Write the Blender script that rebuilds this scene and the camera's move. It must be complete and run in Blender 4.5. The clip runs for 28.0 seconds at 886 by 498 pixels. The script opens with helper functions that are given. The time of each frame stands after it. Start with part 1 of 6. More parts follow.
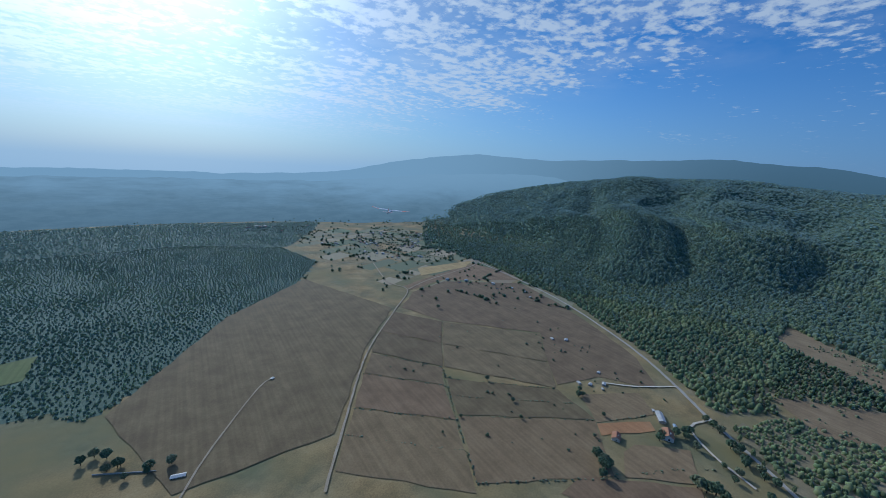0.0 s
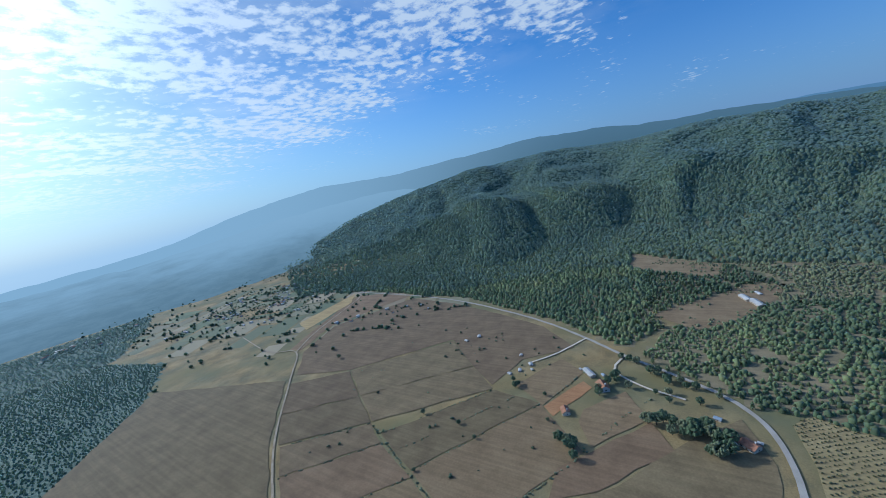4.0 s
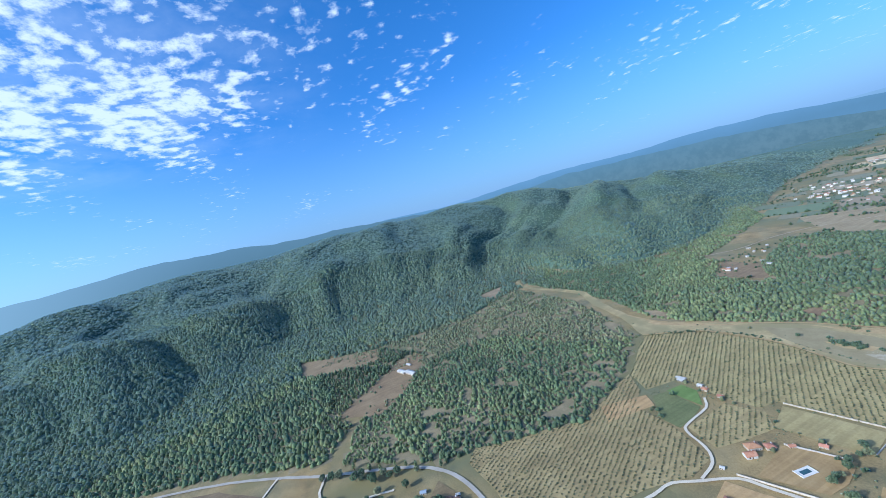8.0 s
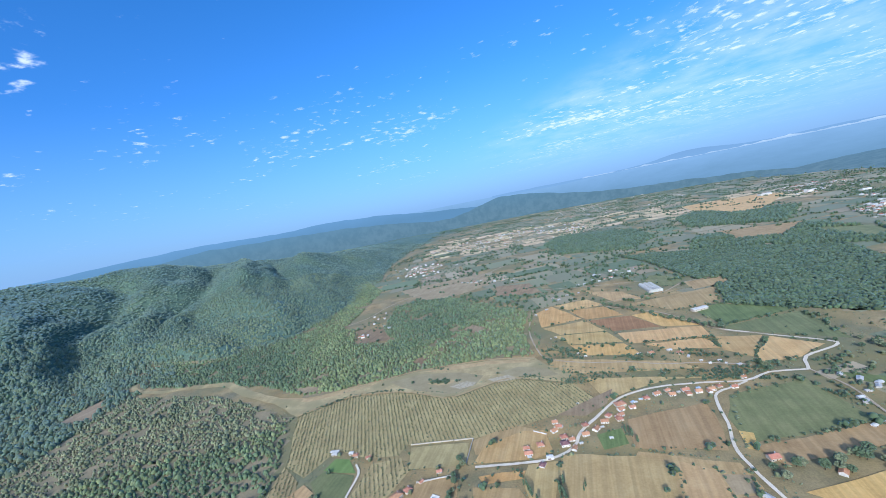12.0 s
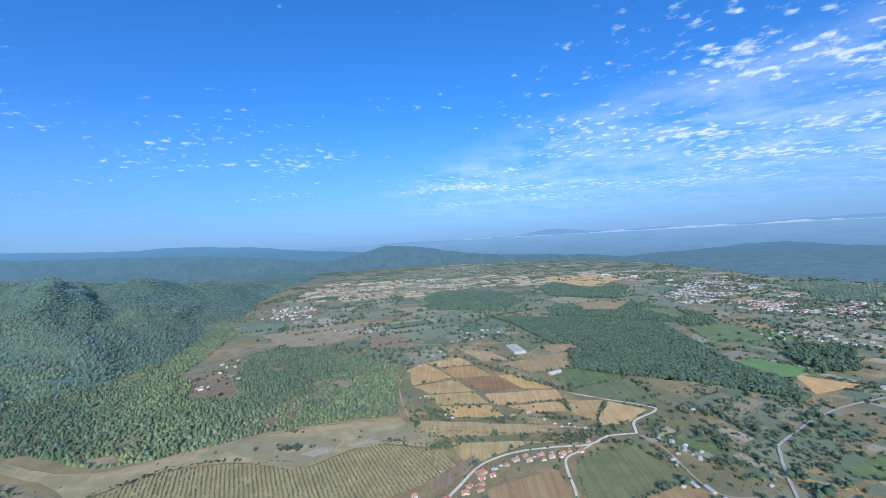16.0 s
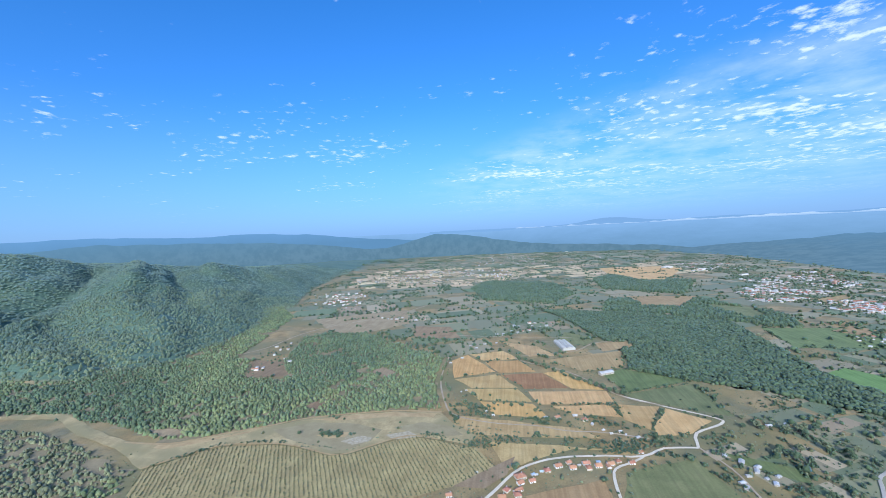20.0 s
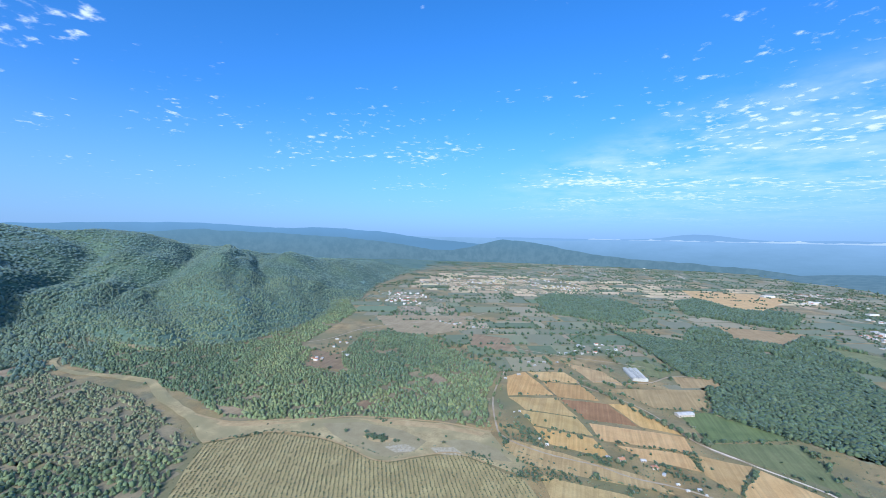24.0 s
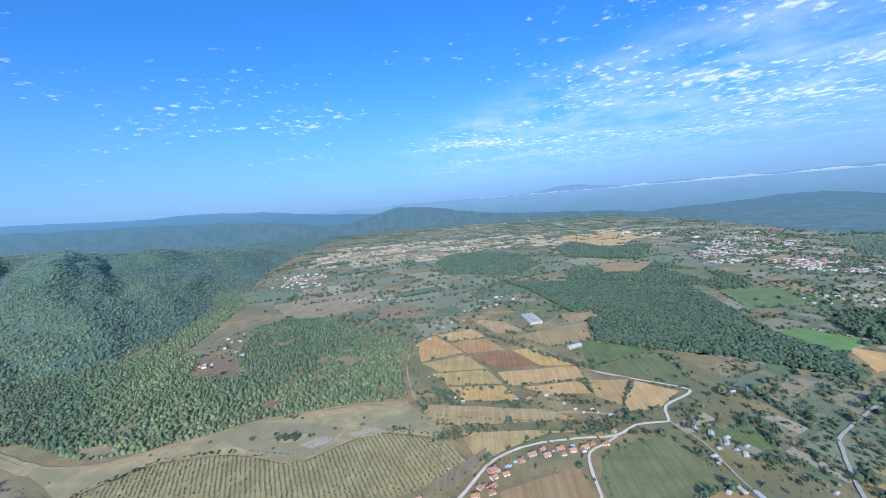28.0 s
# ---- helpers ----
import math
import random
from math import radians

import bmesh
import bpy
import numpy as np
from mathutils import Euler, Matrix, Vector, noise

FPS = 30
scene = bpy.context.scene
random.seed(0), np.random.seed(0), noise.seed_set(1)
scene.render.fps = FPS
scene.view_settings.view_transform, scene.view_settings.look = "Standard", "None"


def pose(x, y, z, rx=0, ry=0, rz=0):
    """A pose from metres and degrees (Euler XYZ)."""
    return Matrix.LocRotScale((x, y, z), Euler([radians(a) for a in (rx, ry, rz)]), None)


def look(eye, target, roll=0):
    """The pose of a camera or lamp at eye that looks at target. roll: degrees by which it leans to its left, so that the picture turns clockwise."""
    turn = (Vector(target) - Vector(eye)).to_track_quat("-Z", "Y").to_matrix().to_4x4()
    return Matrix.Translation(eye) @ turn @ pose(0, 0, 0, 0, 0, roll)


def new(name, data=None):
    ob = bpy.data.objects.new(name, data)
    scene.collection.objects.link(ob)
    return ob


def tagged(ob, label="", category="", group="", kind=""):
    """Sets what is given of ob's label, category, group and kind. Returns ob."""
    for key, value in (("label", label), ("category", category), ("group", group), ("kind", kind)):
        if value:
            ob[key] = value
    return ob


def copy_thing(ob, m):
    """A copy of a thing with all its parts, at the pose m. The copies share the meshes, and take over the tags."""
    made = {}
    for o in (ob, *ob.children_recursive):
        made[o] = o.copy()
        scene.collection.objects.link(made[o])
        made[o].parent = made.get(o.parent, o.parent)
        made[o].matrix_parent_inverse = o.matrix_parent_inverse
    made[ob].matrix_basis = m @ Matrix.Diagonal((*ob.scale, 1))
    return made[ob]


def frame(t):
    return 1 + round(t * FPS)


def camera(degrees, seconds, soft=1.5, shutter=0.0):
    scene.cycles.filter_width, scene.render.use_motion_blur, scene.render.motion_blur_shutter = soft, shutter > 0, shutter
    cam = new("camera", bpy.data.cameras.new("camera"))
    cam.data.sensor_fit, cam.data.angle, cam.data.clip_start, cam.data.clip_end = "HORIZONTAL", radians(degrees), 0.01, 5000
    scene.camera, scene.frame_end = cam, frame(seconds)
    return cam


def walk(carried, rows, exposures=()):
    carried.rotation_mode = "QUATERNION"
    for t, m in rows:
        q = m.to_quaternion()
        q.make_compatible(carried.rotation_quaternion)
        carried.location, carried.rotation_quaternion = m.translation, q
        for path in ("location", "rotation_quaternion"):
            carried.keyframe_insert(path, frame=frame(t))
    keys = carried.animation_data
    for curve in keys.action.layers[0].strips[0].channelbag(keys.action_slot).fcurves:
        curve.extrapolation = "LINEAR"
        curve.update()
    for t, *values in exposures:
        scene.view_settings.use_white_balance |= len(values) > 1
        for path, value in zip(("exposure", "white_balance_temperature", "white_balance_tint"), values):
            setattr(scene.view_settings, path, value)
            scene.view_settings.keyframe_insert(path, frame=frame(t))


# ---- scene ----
import mathutils.geometry

# x east, y north, z up. The plan below is drawn in units of 1.4 m (UNIT) and brought to metres at the end;
# the valley floor lies at z = 0, the camera hangs about 240 to 260 m above it.
UNIT = 1.4
cam = camera(99.5, 28.0, soft=0.45)
PATH = [
    (0, (43.65, 20.05, 186.46), (-12.00, -60.17, 164.85), 3.66),
    (0.5, (42.97, 15.48, 186.38), (-18.44, -60.25, 164.11), 0.63),
    (1, (41.22, 11.46, 186.28), (-17.00, -67.04, 165.13), -6.71),
    (1.5, (39.76, 7.61, 186.07), (-23.78, -66.15, 163.25), -2.11),
    (2, (38.58, 3.75, 186.20), (-32.05, -63.47, 163.97), -2.97),
    (2.5, (36.87, 0.11, 186.12), (-34.73, -66.59, 165.51), -6.06),
    (4.5, (28.41, -14.86, 179.49), (-57.08, -64.18, 163.36), -13.17),
    (5, (26.01, -16.32, 178.65), (-65.20, -55.34, 166.13), -14.67),
    (5.5, (23.84, -17.96, 178.82), (-71.36, -46.28, 167.25), -17.26),
    (6, (22.61, -19.14, 179.57), (-75.26, -35.31, 166.94), -17.43),
    (6.5, (20.12, -21.45, 179.87), (-78.71, -21.54, 164.63), -14.19),
    (7, (16.70, -24.58, 177.67), (-81.85, -13.42, 164.86), -13.72),
    (7.5, (13.70, -26.03, 175.33), (-83.56, -5.09, 165.30), -13.88),
    (8, (11.94, -26.37, 174.19), (-82.97, 3.57, 164.43), -15.63),
    (8.5, (9.87, -26.26, 172.09), (-80.40, 15.49, 161.70), -17.35),
    (9, (7.06, -26.04, 171.35), (-75.11, 29.75, 159.71), -15.68),
    (9.5, (4.87, -25.99, 171.20), (-68.87, 40.64, 160.13), -12.23),
    (10, (2.59, -24.70, 170.89), (-65.63, 47.76, 161.11), -10.55),
    (10.5, (1.70, -22.88, 170.76), (-62.84, 53.10, 162.89), -13.08),
    (11, (1.26, -20.79, 170.40), (-54.39, 61.83, 161.59), -15.08),
    (11.5, (-0.27, -18.92, 169.59), (-43.28, 70.57, 157.62), -12.71),
    (13.5, (-3.37, -11.72, 171.30), (-26.32, 85.37, 164.41), -10.22),
    (14, (-3.94, -10.67, 170.56), (-15.44, 88.06, 159.60), -6.33),
    (14.5, (-3.74, -9.43, 169.98), (-5.02, 90.12, 160.51), -2.98),
    (15, (-3.83, -7.84, 169.94), (-2.81, 92.05, 165.33), -1.55),
    (15.5, (-3.71, -5.63, 169.76), (-4.37, 94.35, 168.07), -0.60),
    (16, (-2.82, -3.48, 169.48), (-7.02, 96.41, 167.52), -3.04),
    (16.5, (-1.59, -1.46, 169.79), (-6.72, 98.33, 165.99), -3.24),
    (17, (0.00, 0.00, 169.99), (-0.00, 99.81, 163.78), -1.45),
    (17.5, (0.81, 1.43, 170.03), (2.83, 101.25, 164.37), 1.45),
    (18, (0.74, 2.75, 170.48), (-0.21, 102.69, 167.02), 7.69),
    (18.5, (1.91, 4.55, 171.17), (-7.89, 103.96, 166.61), 9.01),
    (19, (3.48, 6.68, 171.67), (-16.39, 104.66, 169.78), 1.94),
    (19.5, (4.67, 9.11, 171.64), (-17.23, 106.64, 168.77), -1.83),
    (20, (4.62, 10.96, 171.44), (-13.07, 109.29, 166.97), -2.74),
    (20.5, (4.40, 12.35, 171.46), (-7.98, 111.50, 167.34), 0.70),
    (21, (4.62, 13.78, 171.77), (-7.35, 112.98, 167.69), 5.24),
    (21.5, (4.96, 15.71, 172.47), (-13.67, 113.91, 169.60), 6.38),
    (23.5, (4.81, 26.11, 173.16), (-24.75, 121.60, 170.46), 4.10),
    (24, (4.67, 28.36, 174.23), (-29.86, 122.14, 170.88), 1.22),
    (24.5, (5.05, 30.09, 174.69), (-31.83, 122.98, 171.16), -1.20),
    (25, (4.92, 31.89, 174.92), (-30.04, 125.45, 170.03), -0.38),
    (25.5, (4.94, 33.84, 175.39), (-27.69, 128.05, 167.68), -1.35),
    (26, (4.60, 35.61, 175.49), (-29.39, 129.52, 170.47), -2.56),
    (26.5, (4.47, 37.54, 175.80), (-30.75, 131.04, 171.70), -6.72),
    (27, (4.38, 38.82, 176.05), (-25.12, 134.23, 170.90), -10.96),
    (27.5, (4.62, 39.32, 176.75), (-16.24, 136.68, 167.56), -10.91),
    (28, (3.98, 41.56, 176.12), (-4.80, 140.38, 163.59), -4.70),
]
EXPOSURES = [(0.0, -1.15, 5150, 8), (1.0, -1.2, 5150, 8), (2.5, -0.9, 5150, 8), (5.0, -0.72, 5300, 8), (8.0, -0.1, 5250, 10), (11.0, -0.05, 5380, 13), (17.0, -0.26, 5380, 13), (20.0, -0.06, 5380, 13), (21.0, -0.15, 5380, 13), (24.0, 0.0, 5380, 13), (28.0, -0.12, 5380, 13)]
walk(cam, [(t, look(tuple(UNIT * v for v in eye), tuple(UNIT * v for v in target), roll)) for t, eye, target, roll in PATH], EXPOSURES)

# ---- sky, clouds and sun ----
SUN_TURN, SUN_HEIGHT = 177.0, 27.0  # clockwise from north, above the horizon
SUN_WAY = Vector((math.sin(radians(SUN_TURN)) * math.cos(radians(SUN_HEIGHT)), math.cos(radians(SUN_TURN)) * math.cos(radians(SUN_HEIGHT)), math.sin(radians(SUN_HEIGHT))))


class Nodes:
    """A small helper that adds and joins nodes of one tree."""

    def __init__(self, tree):
        self.tree = tree

    def add(self, kind, inputs=()):
        return self.feed(self.tree.nodes.new(kind), inputs)

    def feed(self, n, inputs):
        for key, value in dict(inputs).items():
            if isinstance(value, bpy.types.NodeSocket):
                self.tree.links.new(value, n.inputs[key])
            else:
                n.inputs[key].default_value = value
        return n

    def place(self):
        """Where a point lies in the plan."""
        n = self.tree.nodes.new("ShaderNodeVectorMath")
        n.operation = "SCALE"
        self.tree.links.new(self.tree.nodes.new("ShaderNodeNewGeometry").outputs["Position"], n.inputs[0])
        n.inputs["Scale"].default_value = 1.0 / UNIT
        return n.outputs[0]

    def math(self, op, a, b=0.0, c=0.0, clamp=False):
        n = self.tree.nodes.new("ShaderNodeMath")
        n.operation, n.use_clamp = op, clamp
        return self.feed(n, {0: a, 1: b, 2: c}).outputs[0]

    def vec(self, op, a, b=(0, 0, 0), out=0):
        n = self.tree.nodes.new("ShaderNodeVectorMath")
        n.operation = op
        return self.feed(n, {0: a, 1: b}).outputs[out]

    def mix(self, fac, a, b, blend="MIX"):
        n = self.tree.nodes.new("ShaderNodeMix")
        n.data_type, n.blend_type = "RGBA", blend
        return self.feed(n, {0: fac, 6: a, 7: b}).outputs[2]

    def span(self, value, lo, hi, to_lo=0.0, to_hi=1.0, smooth=False):
        n = self.tree.nodes.new("ShaderNodeMapRange")
        n.interpolation_type = "SMOOTHSTEP" if smooth else "LINEAR"
        return self.feed(n, {0: value, 1: lo, 2: hi, 3: to_lo, 4: to_hi}).outputs[0]

    def noise(self, vector, scale, detail=3.0, rough=0.55, out=0, **more):
        return self.add("ShaderNodeTexNoise", {"Vector": vector, "Scale": scale, "Detail": detail, "Roughness": rough, **more}).outputs[out]

    def ramp(self, fac, stops):
        n = self.add("ShaderNodeValToRGB", {0: fac})
        n.color_ramp.elements[0].position, n.color_ramp.elements[0].color = stops[0][0], (*stops[0][1], 1)
        n.color_ramp.elements[1].position, n.color_ramp.elements[1].color = stops[-1][0], (*stops[-1][1], 1)
        for place, colour in stops[1:-1]:
            n.color_ramp.elements.new(place).color = (*colour, 1)
        return n.outputs[0]


def make_world():
    world = bpy.data.worlds.new("sky")
    world.use_nodes = True
    scene.world = world
    world.node_tree.nodes.clear()
    k = Nodes(world.node_tree)
    sky = k.add("ShaderNodeTexSky")
    sky.sky_type, sky.sun_disc, sky.sun_elevation, sky.sun_rotation = "NISHITA", False, radians(SUN_HEIGHT), radians(SUN_TURN)
    sky.altitude, sky.air_density, sky.dust_density, sky.ozone_density = 200.0, 1.0, 1.0, 2.0
    way = k.add("ShaderNodeTexCoord").outputs["Generated"]
    way = k.vec("NORMALIZE", way)
    part = k.add("ShaderNodeSeparateXYZ", {0: way})
    up = part.outputs[2]
    # a flat layer of small puffs, seen in perspective
    flat = k.math("MAXIMUM", k.math("ADD", up, 0.09), 0.05)
    px, py = k.math("DIVIDE", part.outputs[0], flat), k.math("DIVIDE", part.outputs[1], flat)
    plan = k.add("ShaderNodeCombineXYZ", {0: px, 1: py, 2: 0.0}).outputs[0]
    warp = k.add("ShaderNodeTexNoise", {"Vector": plan, "Scale": 1.3, "Detail": 2.0}).outputs[1]
    plan = k.vec("ADD", plan, k.vec("MULTIPLY", k.vec("SUBTRACT", warp, (0.5, 0.5, 0.5)), (0.16, 0.16, 0.0)))
    fine = k.noise(plan, 11.0, 9.0, 0.64)
    cells = k.add("ShaderNodeTexVoronoi", {"Vector": plan, "Scale": 17.0, "Randomness": 1.0})
    cells.feature = "SMOOTH_F1"
    puffs = k.math("ADD", k.math("MULTIPLY", fine, 0.8), k.math("MULTIPLY", k.span(cells.outputs["Distance"], 0.0, 0.9, 1.0, 0.0), 0.2))
    streets = k.add("ShaderNodeMapping", {"Vector": plan, "Rotation": (0, 0, radians(32)), "Scale": (0.55, 1.5, 1.0)}).outputs[0]
    banks = k.noise(k.vec("ADD", streets, (3.7, 1.3, 0.0)), 1.15, 4.0, 0.55)
    sunward = k.vec("DOT_PRODUCT", way, tuple(SUN_WAY), out=1)
    # a deck of small puffs to the south-west, a second sheet to the north-east, only flecks between them
    south = k.math("MULTIPLY", k.span(py, 0.45, -0.55, smooth=True), k.span(px, -3.3, -2.0, smooth=True))
    east = k.math("MULTIPLY", k.span(k.math("ADD", px, k.math("MULTIPLY", py, 0.95)), 2.7, 3.5, smooth=True), k.span(px, -1.6, 0.4, smooth=True))
    west = k.span(k.vec("DISTANCE", plan, (-1.85, 0.55, 0.0), out=1), 0.95, 0.1, smooth=True)
    north = k.span(k.vec("DISTANCE", k.vec("MULTIPLY", plan, (0.55, 1.0, 0.0)), (-1.0, 2.7, 0.0), out=1), 0.8, 0.1, smooth=True)
    flecks = k.math("MAXIMUM", south, k.math("MAXIMUM", k.math("MULTIPLY", west, 0.66), k.math("MULTIPLY", north, 0.46)))
    cover = k.math("MAXIMUM", k.math("MULTIPLY", flecks, 0.215), k.math("MULTIPLY", east, 0.135))
    cover = k.math("ADD", cover, k.math("MULTIPLY", k.math("SUBTRACT", banks, 0.5), 0.70))
    dense = k.math("ADD", puffs, cover)
    cloud = k.span(dense, 0.625, 0.83, smooth=True)
    cloud = k.math("MULTIPLY", cloud, k.span(up, 0.02, 0.15, smooth=True))
    cloud = k.math("MULTIPLY", cloud, 0.86)
    thin = k.math("MULTIPLY", k.math("MULTIPLY", k.math("MAXIMUM", east, k.math("MULTIPLY", south, 0.7)), k.span(k.noise(plan, 2.2, 5.0, 0.6), 0.38, 0.72)), k.span(up, 0.03, 0.14))
    cloud = k.math("MAXIMUM", cloud, k.math("MULTIPLY", thin, 0.42))
    glow = k.math("POWER", k.math("MAXIMUM", sunward, 0.0), 26.0)
    glare = k.math("POWER", k.math("MAXIMUM", sunward, 0.0), 5.0)
    lit = k.math("ADD", 7.4, k.math("ADD", k.math("MULTIPLY", glow, 22.0), k.math("MULTIPLY", glare, 4.0)))
    white = k.vec("SCALE", (0.93, 1.0, 1.05))
    k.tree.links.new(lit, white.node.inputs["Scale"])
    tint = k.mix(k.span(sunward, 0.45, 0.93, smooth=True), k.mix(k.span(up, 0.05, 0.5), (0.47, 0.82, 1.28, 1), (0.42, 0.95, 1.42, 1)), (0.72, 0.95, 1.12, 1))
    blue = k.mix(1.0, sky.outputs[0], tint, "MULTIPLY")
    haze = k.math("MULTIPLY", k.math("POWER", k.span(up, 0.32, -0.02), 1.5), 0.9)
    blue = k.mix(haze, blue, k.mix(k.span(sunward, -0.1, 0.8, smooth=True), (2.3, 3.6, 5.5, 1), (4.2, 6.2, 8.0, 1)))
    veil = k.vec("SCALE", (1.35, 1.0, 0.8))
    k.tree.links.new(k.math("ADD", k.math("MULTIPLY", glow, 5.0), k.math("MULTIPLY", glare, 0.3)), veil.node.inputs["Scale"])
    blue = k.mix(1.0, blue, veil, "ADD")
    colour = k.mix(cloud, blue, white)
    back = k.add("ShaderNodeBackground", {"Color": colour, "Strength": 0.15})
    out = k.add("ShaderNodeOutputWorld")
    k.tree.links.new(back.outputs[0], out.inputs[0])


make_world()
sun = new("sun", bpy.data.lights.new("sun", "SUN"))
sun.data.energy, sun.data.angle, sun.data.color = 4.4, radians(3.0), (1.0, 0.91, 0.77)
sun.matrix_world = look((0, 0, 900), tuple(Vector((0, 0, 900)) - SUN_WAY))

# ---- materials ----
def material(name, tones, size, rough=0.9, bump=0.3, fine=None, spread=0.0, island=False, metal=0.0, wide=None, spec=0.3, sheen=0.0, through_light=0.0):
    """A procedural surface: tones are blended by a coarse and a fine noise of that size in metres; spread shifts the value of each object or piece."""
    m = bpy.data.materials.new(name)
    m.use_nodes = True
    m.node_tree.nodes.clear()
    k = Nodes(m.node_tree)
    place = k.add("ShaderNodeNewGeometry")
    at = k.place()
    coarse = k.noise(at, 1.0 / size, 4.0, 0.6)
    small = k.noise(at, 1.0 / (fine or size / 9.0), 3.0, 0.6)
    blend = k.math("ADD", k.math("MULTIPLY", coarse, 0.65), k.math("MULTIPLY", small, 0.35))
    n = len(tones)
    colour = k.ramp(blend, [(0.34 + 0.32 * i / max(n - 1, 1), c) for i, c in enumerate(tones)] if n > 1 else [(0.3, tones[0]), (0.7, tones[0])])
    if wide:
        big = k.noise(at, 1.0 / wide[0], 2.0, 0.5)
        colour = k.mix(k.span(big, 0.42, 0.62, smooth=True), colour, (*wide[1], 1))
    if spread:
        r = place.outputs["Random Per Island"] if island else k.add("ShaderNodeObjectInfo").outputs["Random"]
        hsv = k.add("ShaderNodeHueSaturation", {"Color": colour, "Value": k.span(r, 0.0, 1.0, 1.0 - spread, 1.0 + spread),
                                                "Hue": k.span(k.math("FRACT", k.math("MULTIPLY", r, 7.3)), 0.0, 1.0, 0.5 - spread * 0.06, 0.5 + spread * 0.06)})
        colour = hsv.outputs[0]
    # the blue-tinted sheen imitates haze on surfaces seen at a low angle
    shade = k.add("ShaderNodeBsdfPrincipled", {"Base Color": colour, "Roughness": rough, "Metallic": metal, "Specular IOR Level": spec, "Sheen Weight": sheen,
                                                   "Sheen Roughness": 0.45, "Sheen Tint": (0.44, 0.76, 1.0, 1)})
    if bump:
        b = k.add("ShaderNodeBump", {"Strength": bump, "Distance": size * 0.05 * UNIT, "Height": blend})
        k.tree.links.new(b.outputs[0], shade.inputs["Normal"])
    out = k.add("ShaderNodeOutputMaterial")
    surface = shade.outputs[0]
    if through_light:
        thin = k.add("ShaderNodeBsdfTranslucent", {"Color": k.mix(1.0, colour, (1.25, 1.2, 1.1, 1), "MULTIPLY")})
        surface = k.add("ShaderNodeMixShader", {0: through_light, 1: surface, 2: thin.outputs[0]}).outputs[0]
    k.tree.links.new(surface, out.inputs[0])
    return m


def field_material(name, tones, turn, row, strength=0.11):
    """Worked land: patches of tone, crossed by rows at that distance, turned by degrees."""
    m = material(name, [(1.05 * r, g, 0.93 * b) for r, g, b in tones], 17.0, fine=1.3, bump=0.3, spread=0.14, sheen=0.05)
    k = Nodes(m.node_tree)
    shade = next(n for n in m.node_tree.nodes if n.type == "BSDF_PRINCIPLED")
    colour = shade.inputs["Base Color"].links[0].from_socket
    at = k.place()
    spun = k.add("ShaderNodeMapping", {"Vector": at, "Rotation": (0, 0, radians(turn)), "Scale": (1.0 / row, 0.012, 0.0)}).outputs[0]
    lines = k.noise(spun, 1.0, 2.0, 0.5)
    wave = k.span(lines, 0.4, 0.6, 1.0 - strength, 1.0 + strength * 0.6)
    tone = k.vec("SCALE", colour)
    k.tree.links.new(wave, tone.node.inputs["Scale"])
    k.tree.links.new(tone, shade.inputs["Base Color"])
    return m


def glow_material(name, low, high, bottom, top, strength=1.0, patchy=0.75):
    """Plain far distance that glows, its haze painted in and paler upwards; it stands in for kilometres of air."""
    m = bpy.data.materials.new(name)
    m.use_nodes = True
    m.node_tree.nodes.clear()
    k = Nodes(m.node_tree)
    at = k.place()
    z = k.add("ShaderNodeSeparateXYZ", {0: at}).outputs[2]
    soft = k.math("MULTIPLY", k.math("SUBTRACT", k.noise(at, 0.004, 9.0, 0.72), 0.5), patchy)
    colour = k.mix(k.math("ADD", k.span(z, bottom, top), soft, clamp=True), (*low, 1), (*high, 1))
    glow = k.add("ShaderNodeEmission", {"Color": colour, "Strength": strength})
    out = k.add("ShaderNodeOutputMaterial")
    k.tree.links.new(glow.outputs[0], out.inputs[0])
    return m


